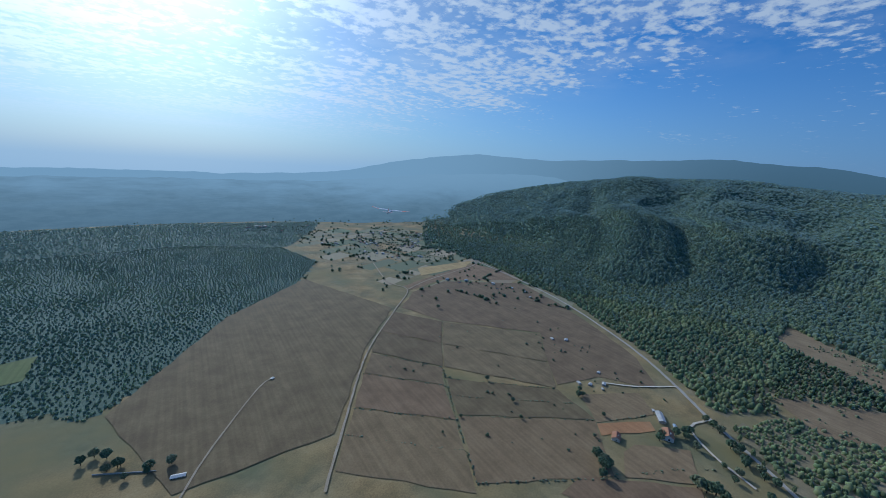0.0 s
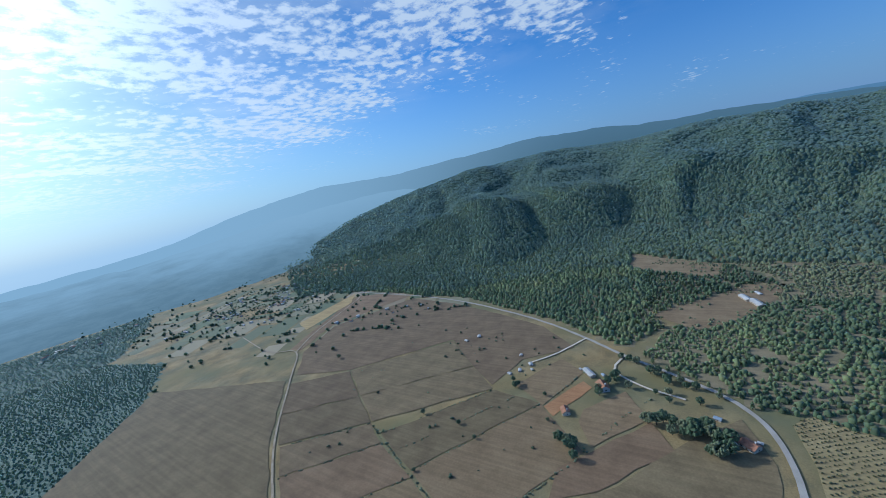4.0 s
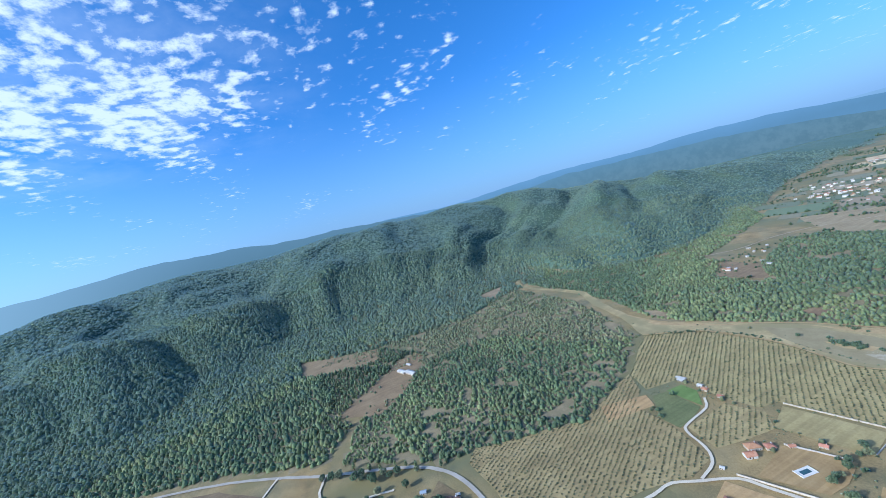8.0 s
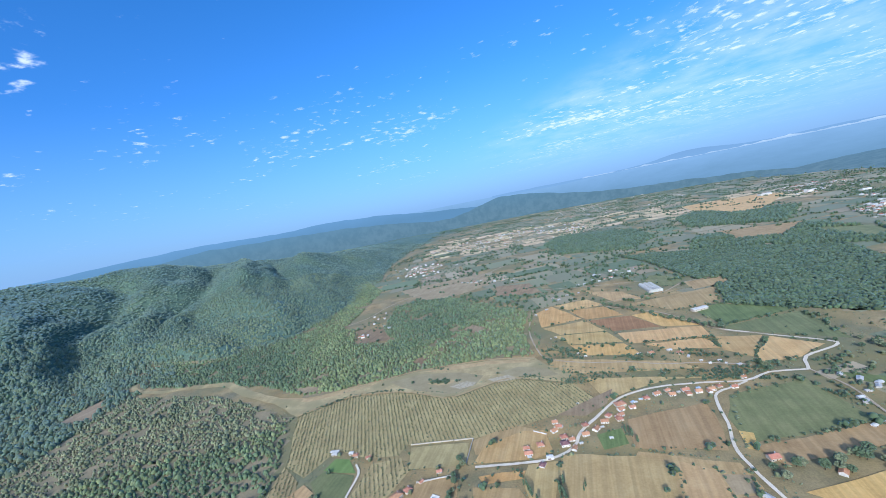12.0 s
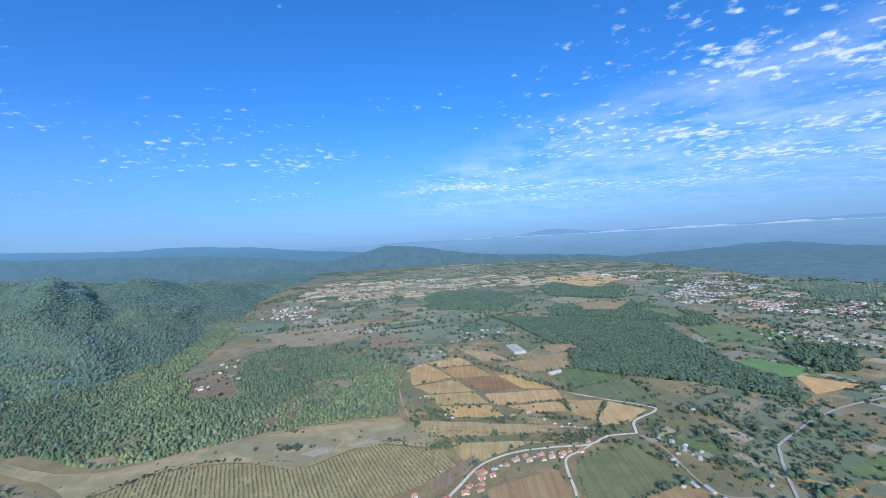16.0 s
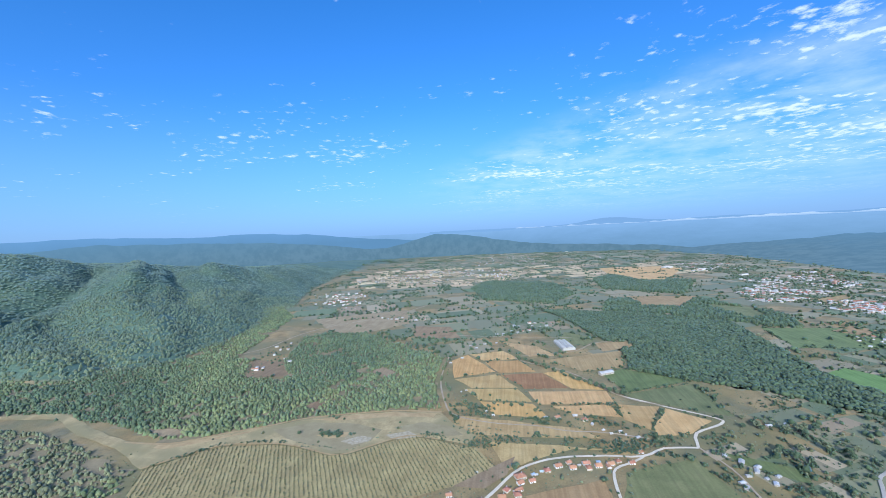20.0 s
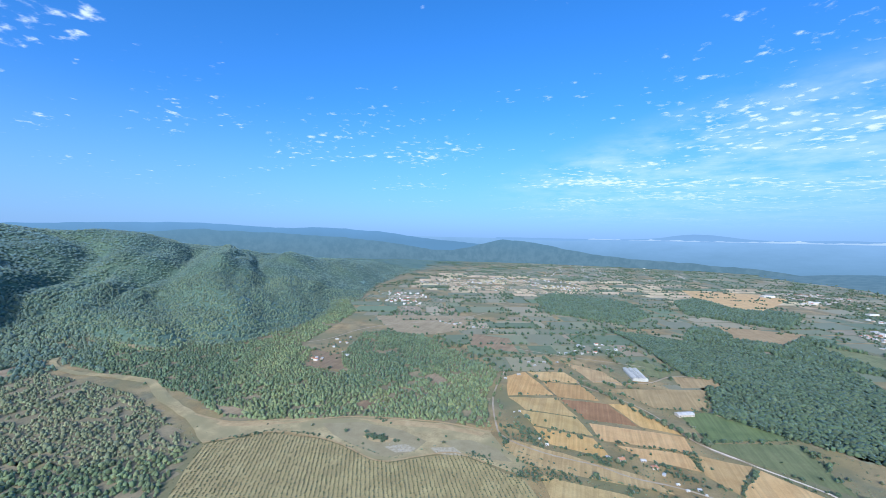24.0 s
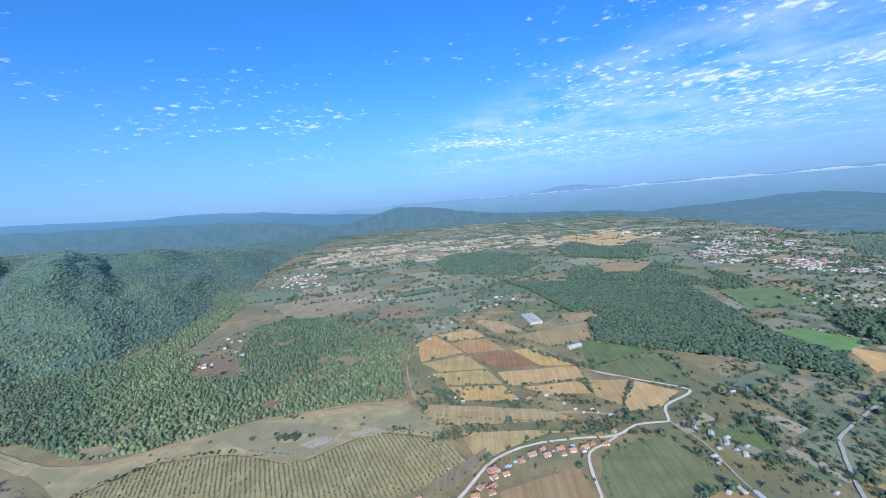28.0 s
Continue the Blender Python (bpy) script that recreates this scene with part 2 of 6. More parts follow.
def soil_material():
    """Dry soil and straw on the valley floor; where the land rises a close canopy of rounded crowns."""
    m = material("dry_soil", [(0.20, 0.155, 0.07), (0.295, 0.21, 0.09), (0.40, 0.285, 0.125), (0.47, 0.345, 0.16)], 24.0, fine=1.1, wide=(110.0, (0.235, 0.20, 0.085)), sheen=0.05)
    k = Nodes(m.node_tree)
    shade = next(n for n in m.node_tree.nodes if n.type == "BSDF_PRINCIPLED")
    colour = shade.inputs["Base Color"].links[0].from_socket
    at = k.place()
    z = k.add("ShaderNodeSeparateXYZ", {0: at}).outputs[2]
    crowns = k.add("ShaderNodeTexVoronoi", {"Vector": at, "Scale": 0.14, "Randomness": 1.0})
    scrub = k.ramp(k.noise(at, 0.009, 8.0, 0.66), [(0.34, (0.07, 0.12, 0.09)), (0.46, (0.09, 0.145, 0.105)), (0.56, (0.12, 0.17, 0.11)), (0.7, (0.17, 0.20, 0.12))])
    scrub = k.mix(k.span(crowns.outputs["Distance"], 0.1, 0.75), scrub, (0.09, 0.145, 0.095, 1))
    wooded = k.span(k.math("ADD", z, k.math("MULTIPLY", k.noise(at, 0.02, 3.0), 8.0)), 3.0, 9.0)
    k.tree.links.new(k.mix(wooded, colour, scrub), shade.inputs["Base Color"])
    # blue sheen in place of haze, stronger on the canopy
    k.tree.links.new(k.span(wooded, 0.0, 1.0, 0.04, 0.10), shade.inputs["Sheen Weight"])
    old = shade.inputs["Normal"].links[0].from_socket
    lumps = k.add("ShaderNodeBump", {"Strength": k.math("MULTIPLY", wooded, 0.6), "Distance": 2.5 * UNIT, "Height": k.span(crowns.outputs["Distance"], 0.0, 0.9, 1.0, 0.0), "Normal": old})
    k.tree.links.new(lumps.outputs[0], shade.inputs["Normal"])
    return m


SOIL = soil_material()
LEAVES_PINE = material("pine_needles", [(0.205, 0.26, 0.13), (0.255, 0.31, 0.145), (0.325, 0.36, 0.16)], 45.0, fine=3.0, spread=0.34, island=True, bump=0.0, wide=(200.0, (0.17, 0.23, 0.12)), sheen=0.4, through_light=0.4)
LEAVES_SCRUB = material("scrub_leaves", [(0.17, 0.20, 0.105), (0.22, 0.245, 0.13), (0.27, 0.285, 0.155)], 50.0, fine=3.0, spread=0.3, island=True, bump=0.0, sheen=0.3, through_light=0.28)
LEAVES_HILL = material("hill_forest_leaves", [(0.20, 0.275, 0.195), (0.255, 0.325, 0.215), (0.33, 0.385, 0.225)], 260.0, fine=9.0, spread=0.22, island=True, bump=0.0, sheen=1.0, through_light=0.58)
LEAVES_OAK = material("oak_leaves", [(0.12, 0.175, 0.095), (0.15, 0.21, 0.11), (0.185, 0.24, 0.125)], 16.0, fine=1.4, spread=0.28, island=True, bump=0.0, sheen=0.45, through_light=0.45)
LEAVES_OLIVE = material("olive_leaves", [(0.175, 0.185, 0.09), (0.21, 0.22, 0.11), (0.25, 0.255, 0.13)], 6.0, fine=0.6, spread=0.22, island=True, bump=0.0, sheen=0.3, through_light=0.4)
BARK = material("bark", [(0.05, 0.035, 0.025), (0.10, 0.075, 0.05)], 0.5, fine=0.08)
CHALK_ROAD = material("chalk_road", [(0.60, 0.52, 0.39), (0.70, 0.62, 0.48), (0.78, 0.70, 0.56)], 9.0, fine=0.9)
DIRT_ROAD = material("dirt_road", [(0.33, 0.255, 0.165), (0.43, 0.35, 0.24), (0.50, 0.42, 0.31)], 9.0, fine=0.9)
ASPHALT = material("worn_asphalt", [(0.38, 0.34, 0.28), (0.46, 0.42, 0.35), (0.53, 0.485, 0.41)], 12.0, fine=0.7, rough=0.8)
GRAVEL = material("river_gravel", [(0.29, 0.23, 0.115), (0.39, 0.31, 0.155), (0.48, 0.38, 0.195), (0.56, 0.45, 0.24)], 15.0, fine=1.4, wide=(34.0, (0.33, 0.285, 0.145)), bump=0.5)

WHITEWASH = material("whitewash", [(0.52, 0.50, 0.46), (0.64, 0.62, 0.58), (0.74, 0.72, 0.68)], 3.0, fine=0.3, spread=0.14)
RENDERED = material("cream_render", [(0.42, 0.37, 0.29), (0.52, 0.46, 0.37), (0.60, 0.55, 0.46)], 3.0, fine=0.3, spread=0.16)
STONE = material("rubble_stone", [(0.36, 0.33, 0.28), (0.46, 0.43, 0.38), (0.55, 0.52, 0.47)], 1.2, fine=0.2, bump=0.6)
TILE_ORANGE = material("orange_roof_tiles", [(0.36, 0.17, 0.095), (0.43, 0.22, 0.13), (0.48, 0.28, 0.18)], 2.2, fine=0.25, spread=0.16, bump=0.5)
TILE_RED = material("faded_red_roof_tiles", [(0.36, 0.16, 0.10), (0.43, 0.205, 0.13), (0.48, 0.265, 0.18)], 2.2, fine=0.25, spread=0.14, bump=0.5)
TILE_PLUM = material("plum_brown_roof_tiles", [(0.16, 0.085, 0.085), (0.22, 0.12, 0.115), (0.28, 0.17, 0.16)], 2.2, fine=0.25, spread=0.12, bump=0.5)
TIN = material("weathered_tin", [(0.42, 0.41, 0.39), (0.54, 0.53, 0.50), (0.64, 0.63, 0.60)], 3.5, fine=0.3, rough=0.6, metal=0.1, spread=0.12)
TIN_BLUE = material("blue_painted_tin", [(0.30, 0.38, 0.48), (0.38, 0.46, 0.56), (0.45, 0.52, 0.60)], 3.0, fine=0.3, rough=0.5, spread=0.1)
WHITE_SHEET = material("white_roof_sheet", [(0.56, 0.54, 0.49), (0.66, 0.64, 0.58), (0.74, 0.72, 0.66)], 4.0, fine=0.4, rough=0.5)
FILM = material("greenhouse_film", [(0.34, 0.34, 0.31), (0.42, 0.42, 0.385), (0.50, 0.50, 0.46)], 9.0, fine=0.8, rough=0.6, spread=0.08)
DARK_GLASS = material("window_glass", [(0.03, 0.035, 0.04), (0.05, 0.055, 0.06)], 1.0, fine=0.2, rough=0.12, bump=0.0, spec=0.6)
DOOR_WOOD = material("door_wood", [(0.14, 0.08, 0.045), (0.20, 0.12, 0.07)], 0.5, fine=0.06)
POOL_WATER = material("pool_water", [(0.05, 0.10, 0.115), (0.07, 0.14, 0.15)], 2.0, fine=0.4, rough=0.06, bump=0.05, spec=0.5)
PAVING = material("pale_paving", [(0.62, 0.60, 0.56), (0.70, 0.68, 0.64), (0.76, 0.74, 0.71)], 2.0, fine=0.3)
# ---- shape of the land ----
# by bearing (degrees left of north): where the slopes begin, where the ridge stands, and its height
BEARINGS = (-180, -140, -100, -70, -30, 0, 16, 22, 27, 31, 36, 41, 47, 53, 58, 62, 66, 71, 77, 85, 93, 98, 102, 109, 115, 120, 128, 136, 145, 155, 165, 180)
FEET = (1500, 1400, 1400, 1500, 1900, 2300, 2000, 1800, 1500, 1020, 880, 720, 630, 640, 730, 840, 820, 760, 710, 690, 700, 780, 720, 680, 660, 650, 740, 820, 920, 1040, 1200, 1500)
CRESTS = (2400, 2400, 2400, 2400, 2600, 2800, 2700, 2500, 2300, 1900, 1750, 1750, 1750, 1750, 1750, 1750, 1750, 1750, 1750, 1700, 1700, 1750, 1800, 1850, 1850, 1850, 1850, 1800, 1800, 1800, 1900, 2400)
HEIGHTS = (3, 3, 3, 3, 3, 3, 3, 6, 24, 46, 60, 74, 98, 120, 140, 152, 162, 168, 172, 178, 180, 176, 186, 196, 190, 178, 140, 92, 46, 16, 4, 3)


# rounded spurs before the main ridge: bearing, distance, half width in degrees and in metres, height
DOMES = ((43, 1080, 5.5, 240, 24), (34, 1420, 4.0, 250, 18), (51, 1240, 4.5, 220, 24), (58, 1030, 5.5, 210, 18), (65, 1250, 4.5, 237, 15), (72, 1050, 5.0, 210, 10), (80, 1180, 4.5, 275, 11), (88, 1260, 5.5, 337, 17), (104, 1120, 5.0, 275, 13), (112, 1200, 5.0, 300, 11), (119, 1080, 4.5, 250, 8), (49, 1480, 3.5, 170, 30), (40, 1450, 3, 180, 28), (57, 1430, 3.5, 170, 26))


def lattice(ix, iy, seed):
    h = np.sin(ix * 127.1 + iy * 311.7 + seed * 74.7) * 43758.5453
    return h - np.floor(h)


def soft_noise(x, y, seed=0):
    ix, iy = np.floor(x), np.floor(y)
    fx, fy = x - ix, y - iy
    fx, fy = fx * fx * (3 - 2 * fx), fy * fy * (3 - 2 * fy)
    a, b = lattice(ix, iy, seed), lattice(ix + 1, iy, seed)
    c, d = lattice(ix, iy + 1, seed), lattice(ix + 1, iy + 1, seed)
    return (a + (b - a) * fx) * (1 - fy) + (c + (d - c) * fx) * fy


def land(x, y):
    """The height of the ground at x, y (numpy arrays)."""
    x, y = np.asarray(x, float), np.asarray(y, float)
    far = np.hypot(x, y)
    turn = np.degrees(np.arctan2(-x, y))
    turn = turn + 3.0 * (soft_noise(x / 500, y / 500, 3) - 0.5) * np.clip(far / 1500 - 0.3, 0, 1)
    foot, crest, top = (np.interp(turn, BEARINGS, v) for v in (FEET, CRESTS, HEIGHTS))
    foot = foot + 120 * (soft_noise(x / 210, y / 210, 5) - 0.5)
    u = np.clip((far - foot) / np.maximum(crest - foot, 50), 0, 1)
    rise = u * u * (3 - 2 * u)
    # rounded spurs that run down to the valley, with ravines between them
    spur = sum(h * np.exp(-((turn - t) / w) ** 2 - ((far - d) / l) ** 2) for t, d, w, l, h in DOMES)
    sway = 9.0 * (soft_noise(x / 430, y / 430, 6) - 0.5) + 3.0 * (soft_noise(x / 150, y / 150, 7) - 0.5)
    wide = np.abs(((turn + sway) / 11.0 - 0.13) % 1.0 * 2 - 1)
    slim = np.abs(((turn + 1.7 * sway) / 4.7 + 0.3) % 1.0 * 2 - 1)
    folds = 0.5 * (1 - np.sqrt(wide * wide + 0.08)) + 0.2 * (1 - np.sqrt(slim * slim + 0.08)) + 0.9 * (soft_noise(x / 300, y / 300, 4) - 0.5) + 0.45 * (soft_noise(x / 130, y / 130, 9) - 0.5)
    mid = 4 * u * (1 - u)
    z = top * rise + spur * np.clip(u * 6, 0, 1) + np.minimum(top, 150) * (folds - 0.2) * np.interp(turn, (60, 72), (0.66, 0.42)) * np.clip(mid, 0, 1) ** 0.8
    z = z + np.minimum(top, 60) * 0.10 * (soft_noise(x / 60, y / 60, 2) - 0.5) * np.clip(u * 5, 0, 1)
    beyond = np.clip((far - crest) / 500, 0, 1)
    return np.maximum(z * (1 - 0.75 * beyond), 0.0)


def height(x, y):
    return float(land(np.array([x]), np.array([y]))[0])


def mesh_from(name, points, faces, mat, smooth=False):
    me = bpy.data.meshes.new(name)
    me.from_pydata(points.tolist() if isinstance(points, np.ndarray) else points, [], faces.tolist() if isinstance(faces, np.ndarray) else faces)
    me.materials.append(mat)
    if smooth:
        me.shade_smooth()
    return me


def make_ground():
    turns, rings = 720, 250
    radii = np.concatenate([np.linspace(0, 500, 26)[1:], np.geomspace(520, 3540, rings - 25)])
    a = np.linspace(0, 2 * np.pi, turns, endpoint=False)
    rr, aa = np.meshgrid(radii, a, indexing="ij")
    x, y = -rr * np.sin(aa), rr * np.cos(aa)
    z = land(x, y)
    pts = np.concatenate([[[0, 0, 0]], np.stack([x, y, z], -1).reshape(-1, 3)])
    i, j = np.meshgrid(np.arange(len(radii) - 1), np.arange(turns), indexing="ij")
    n = (j + 1) % turns
    quads = np.stack([1 + i * turns + j, 1 + i * turns + n, 1 + (i + 1) * turns + n, 1 + (i + 1) * turns + j], -1).reshape(-1, 4).tolist()
    quads += [[0, 1 + (k + 1) % turns, 1 + k] for k in range(turns)]
    ground = new("ground", mesh_from("ground", pts, [q[::-1] for q in quads], SOIL, True))
    tagged(ground, "dry brown valley floor rising into hills", "ground", kind="structure")


make_ground()


def inside(x, y, corners):
    """Which of the points lie within the polygon."""
    hit = np.zeros(np.shape(x), bool)
    for (ax, ay), (bx, by) in zip(corners, corners[1:] + corners[:1]):
        cross = (ay > y) != (by > y)
        hit ^= cross & (x < (bx - ax) * (y - ay) / ((by - ay) or 1e-9) + ax)
    return hit


# ---- the far distance ----
def ring(name, label, lo, hi, far, bottom, top_of, mat, step=0.5, foot=None):
    """A strip of distance between two bearings; top_of gives its upper edge for a bearing."""
    turns = np.arange(lo, hi + step / 2, step)
    pts, n = [], len(turns)
    for t in turns:
        a = radians(t)
        x, y, f = -far * math.sin(a), far * math.cos(a), (foot(t) if foot else far) / far
        pts += [(x * f, y * f, bottom), (x, y, max(top_of(t), bottom + 0.5))]
    faces = [(2 * i, 2 * i + 2, 2 * i + 3, 2 * i + 1) for i in range(n - 1)]
    return tagged(new(name, mesh_from(name, pts, faces, mat)), label, "backdrop", kind="structure")


def ripple(t, seed, size):
    return float(soft_noise(np.array([t / size]), np.array([seed * 7.7]), seed)[0])


# these far strips glow; the blue of haze is put into their colours
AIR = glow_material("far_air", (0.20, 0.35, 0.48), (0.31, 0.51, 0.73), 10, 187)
FAR_HILL = glow_material("hazed_far_hills", (0.27, 0.46, 0.68), (0.26, 0.44, 0.66), 158, 250)
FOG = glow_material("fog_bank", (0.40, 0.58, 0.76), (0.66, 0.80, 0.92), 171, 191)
# added sheet of glowing haze, sloping over the bare far plain
ring("backdrop", "glowing sheet of painted blue haze over a far lake and shore", -80, 40, 3500, -5, lambda t: 171, AIR, 0.5, lambda t: float(np.interp(t, (-12, 2), (2650, 3499))))
ring("backdrop", "glowing mountains in painted pale blue haze beyond the lake", -60, 12, 3495, 158,
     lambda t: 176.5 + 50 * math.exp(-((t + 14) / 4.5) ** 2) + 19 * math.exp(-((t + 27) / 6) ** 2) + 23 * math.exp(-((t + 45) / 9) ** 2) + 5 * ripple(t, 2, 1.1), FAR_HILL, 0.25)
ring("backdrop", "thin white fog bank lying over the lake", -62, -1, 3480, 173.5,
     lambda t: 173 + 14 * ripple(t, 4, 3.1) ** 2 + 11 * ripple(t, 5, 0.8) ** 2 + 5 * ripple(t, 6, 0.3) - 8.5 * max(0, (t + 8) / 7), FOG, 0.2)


def hazed_ridge_material(name, low, high, bottom, top, start, end, pale, wooded=0.0):
    """A glowing ridge whose painted haze pales towards the sun in the south; wooded gives it clumps of forest and
    clearings.
    """
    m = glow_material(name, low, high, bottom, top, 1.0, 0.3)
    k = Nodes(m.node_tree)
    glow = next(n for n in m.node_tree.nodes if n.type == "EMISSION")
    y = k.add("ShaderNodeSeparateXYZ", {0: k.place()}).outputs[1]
    # sunlit haze put into the glow, thicker to the south
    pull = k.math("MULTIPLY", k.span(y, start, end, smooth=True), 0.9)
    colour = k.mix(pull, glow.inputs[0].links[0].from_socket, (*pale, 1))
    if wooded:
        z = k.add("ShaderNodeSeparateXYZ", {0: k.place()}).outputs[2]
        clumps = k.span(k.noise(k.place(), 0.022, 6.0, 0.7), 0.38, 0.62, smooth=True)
        # wood tones with haze mixed in, fading upwards into the paler haze
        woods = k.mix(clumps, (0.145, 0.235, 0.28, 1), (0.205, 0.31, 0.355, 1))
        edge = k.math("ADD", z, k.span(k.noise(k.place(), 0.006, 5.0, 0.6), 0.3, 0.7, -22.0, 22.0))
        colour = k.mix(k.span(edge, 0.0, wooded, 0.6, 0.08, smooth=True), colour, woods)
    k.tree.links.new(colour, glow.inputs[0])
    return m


WEST_RIDGE = hazed_ridge_material("sunward_haze_ridge", (0.13, 0.235, 0.29), (0.17, 0.30, 0.40), 120, 330, -500, -2600, (0.50, 0.76, 0.94))
HAZY = hazed_ridge_material("hazy_slopes", (0.19, 0.32, 0.40), (0.33, 0.53, 0.66), 0, 170, -600, -1700, (0.50, 0.75, 0.92), 90.0)
# nearer hills, also glowing: their blue is painted haze, not leaf colour
GREEN_RIDGE = hazed_ridge_material("hazed_green_ridge", (0.13, 0.245, 0.29), (0.16, 0.31, 0.42), 20, 200, -9000, -9900, (0.2, 0.3, 0.4), 260.0)
BLUE_HILL = hazed_ridge_material("hazed_blue_hill", (0.125, 0.235, 0.31), (0.15, 0.29, 0.41), 0, 80, -9000, -9900, (0.2, 0.3, 0.4), 110.0)
BLUE_RIDGE = glow_material("hazed_blue_ridges", (0.16, 0.31, 0.45), (0.20, 0.39, 0.60), 120, 260)


def skyline(bearings, rises, far, seed):
    """Heights for a ridge seen at those angles of elevation, with a small ripple."""
    return lambda t: 178 + far * math.tan(radians(float(np.interp(t, bearings, rises)))) + 9 * (ripple(t, seed, 2.3) - 0.5) + 5 * (ripple(t, seed + 1, 0.8) - 0.5)


ring("backdrop", "wooded ridges glowing in painted blue haze far behind the hills", -6, 90, 3470, 40,
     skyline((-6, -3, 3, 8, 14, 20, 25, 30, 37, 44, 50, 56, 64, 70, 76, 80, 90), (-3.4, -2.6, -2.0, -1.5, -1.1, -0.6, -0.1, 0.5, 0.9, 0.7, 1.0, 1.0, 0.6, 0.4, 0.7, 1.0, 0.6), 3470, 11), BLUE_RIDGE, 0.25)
ring("backdrop", "wooded ridge under painted haze that pales towards the sun", 66, 215, 2700, -5,
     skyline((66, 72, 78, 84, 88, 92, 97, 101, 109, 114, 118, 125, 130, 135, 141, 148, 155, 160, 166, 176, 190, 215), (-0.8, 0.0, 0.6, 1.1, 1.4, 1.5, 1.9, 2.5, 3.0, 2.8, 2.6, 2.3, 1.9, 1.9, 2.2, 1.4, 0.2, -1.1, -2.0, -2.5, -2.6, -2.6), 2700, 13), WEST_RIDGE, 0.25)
ring("backdrop", "glowing wooded slopes in painted haze down the valley", 122, 215, 2000, -5,
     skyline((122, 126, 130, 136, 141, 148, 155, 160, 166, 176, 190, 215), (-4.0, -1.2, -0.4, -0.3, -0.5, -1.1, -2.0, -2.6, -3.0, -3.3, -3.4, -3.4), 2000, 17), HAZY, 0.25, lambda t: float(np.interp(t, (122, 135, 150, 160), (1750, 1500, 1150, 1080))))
ring("backdrop", "glowing wooded hills in painted blue-green haze behind the village", -26, 84, 2640, 0,
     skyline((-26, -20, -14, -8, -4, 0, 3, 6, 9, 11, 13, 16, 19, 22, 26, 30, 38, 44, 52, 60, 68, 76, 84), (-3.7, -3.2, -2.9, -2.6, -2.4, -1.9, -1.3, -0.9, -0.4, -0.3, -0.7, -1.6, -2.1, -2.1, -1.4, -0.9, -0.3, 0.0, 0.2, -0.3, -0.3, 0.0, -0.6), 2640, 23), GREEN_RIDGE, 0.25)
ring("backdrop", "glowing hill in painted blue haze beyond the town", -80, -18, 2600, -5,
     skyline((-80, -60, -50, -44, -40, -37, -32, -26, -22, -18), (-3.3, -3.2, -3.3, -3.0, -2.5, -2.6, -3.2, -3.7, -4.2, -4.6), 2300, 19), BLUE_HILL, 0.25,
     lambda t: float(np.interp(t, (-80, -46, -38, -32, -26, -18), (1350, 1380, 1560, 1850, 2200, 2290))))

# ---- fields ----
STRAW = field_material("straw_stubble", [(0.475, 0.315, 0.125), (0.55, 0.385, 0.165), (0.61, 0.45, 0.21)], 152, 2.6)
ORANGE = field_material("ochre_stubble", [(0.47, 0.30, 0.105), (0.55, 0.365, 0.135), (0.605, 0.425, 0.175)], 152, 2.6)
RUST = field_material("red_ploughed_soil", [(0.30, 0.16, 0.075), (0.37, 0.20, 0.095), (0.42, 0.245, 0.125)], 152, 2.2)
TAN = field_material("tan_dry_field", [(0.36, 0.255, 0.115), (0.44, 0.32, 0.15), (0.49, 0.375, 0.19)], 110, 2.6, 0.12)
MEADOW = field_material("olive_green_meadow", [(0.14, 0.165, 0.07), (0.19, 0.21, 0.09), (0.24, 0.25, 0.115)], 112, 2.8, 0.10)
CROP = field_material("green_crop", [(0.12, 0.165, 0.06), (0.16, 0.21, 0.075), (0.195, 0.24, 0.095)], 154, 2.4, 0.14)
BRIGHT = field_material("bright_green_crop", [(0.13, 0.22, 0.06), (0.17, 0.27, 0.08), (0.20, 0.30, 0.10)], 154, 2.4, 0.10)
DULL = field_material("dull_brown_stubble", [(0.15, 0.11, 0.065), (0.20, 0.15, 0.085), (0.245, 0.19, 0.11)], 130, 3.0, 0.10)
GREY = field_material("grey_fallow", [(0.28, 0.215, 0.125), (0.35, 0.275, 0.165), (0.40, 0.325, 0.205)], 152, 3.0, 0.10)
BROWN = field_material("brown_fallow", [(0.21, 0.15, 0.085), (0.27, 0.195, 0.11), (0.32, 0.24, 0.14)], 130, 3.0, 0.10)
ORCHARD_SOIL = field_material("khaki_orchard_soil", [(0.275, 0.23, 0.11), (0.35, 0.295, 0.14), (0.42, 0.36, 0.18)], 32, 2.6, 0.10)
layer = [0]


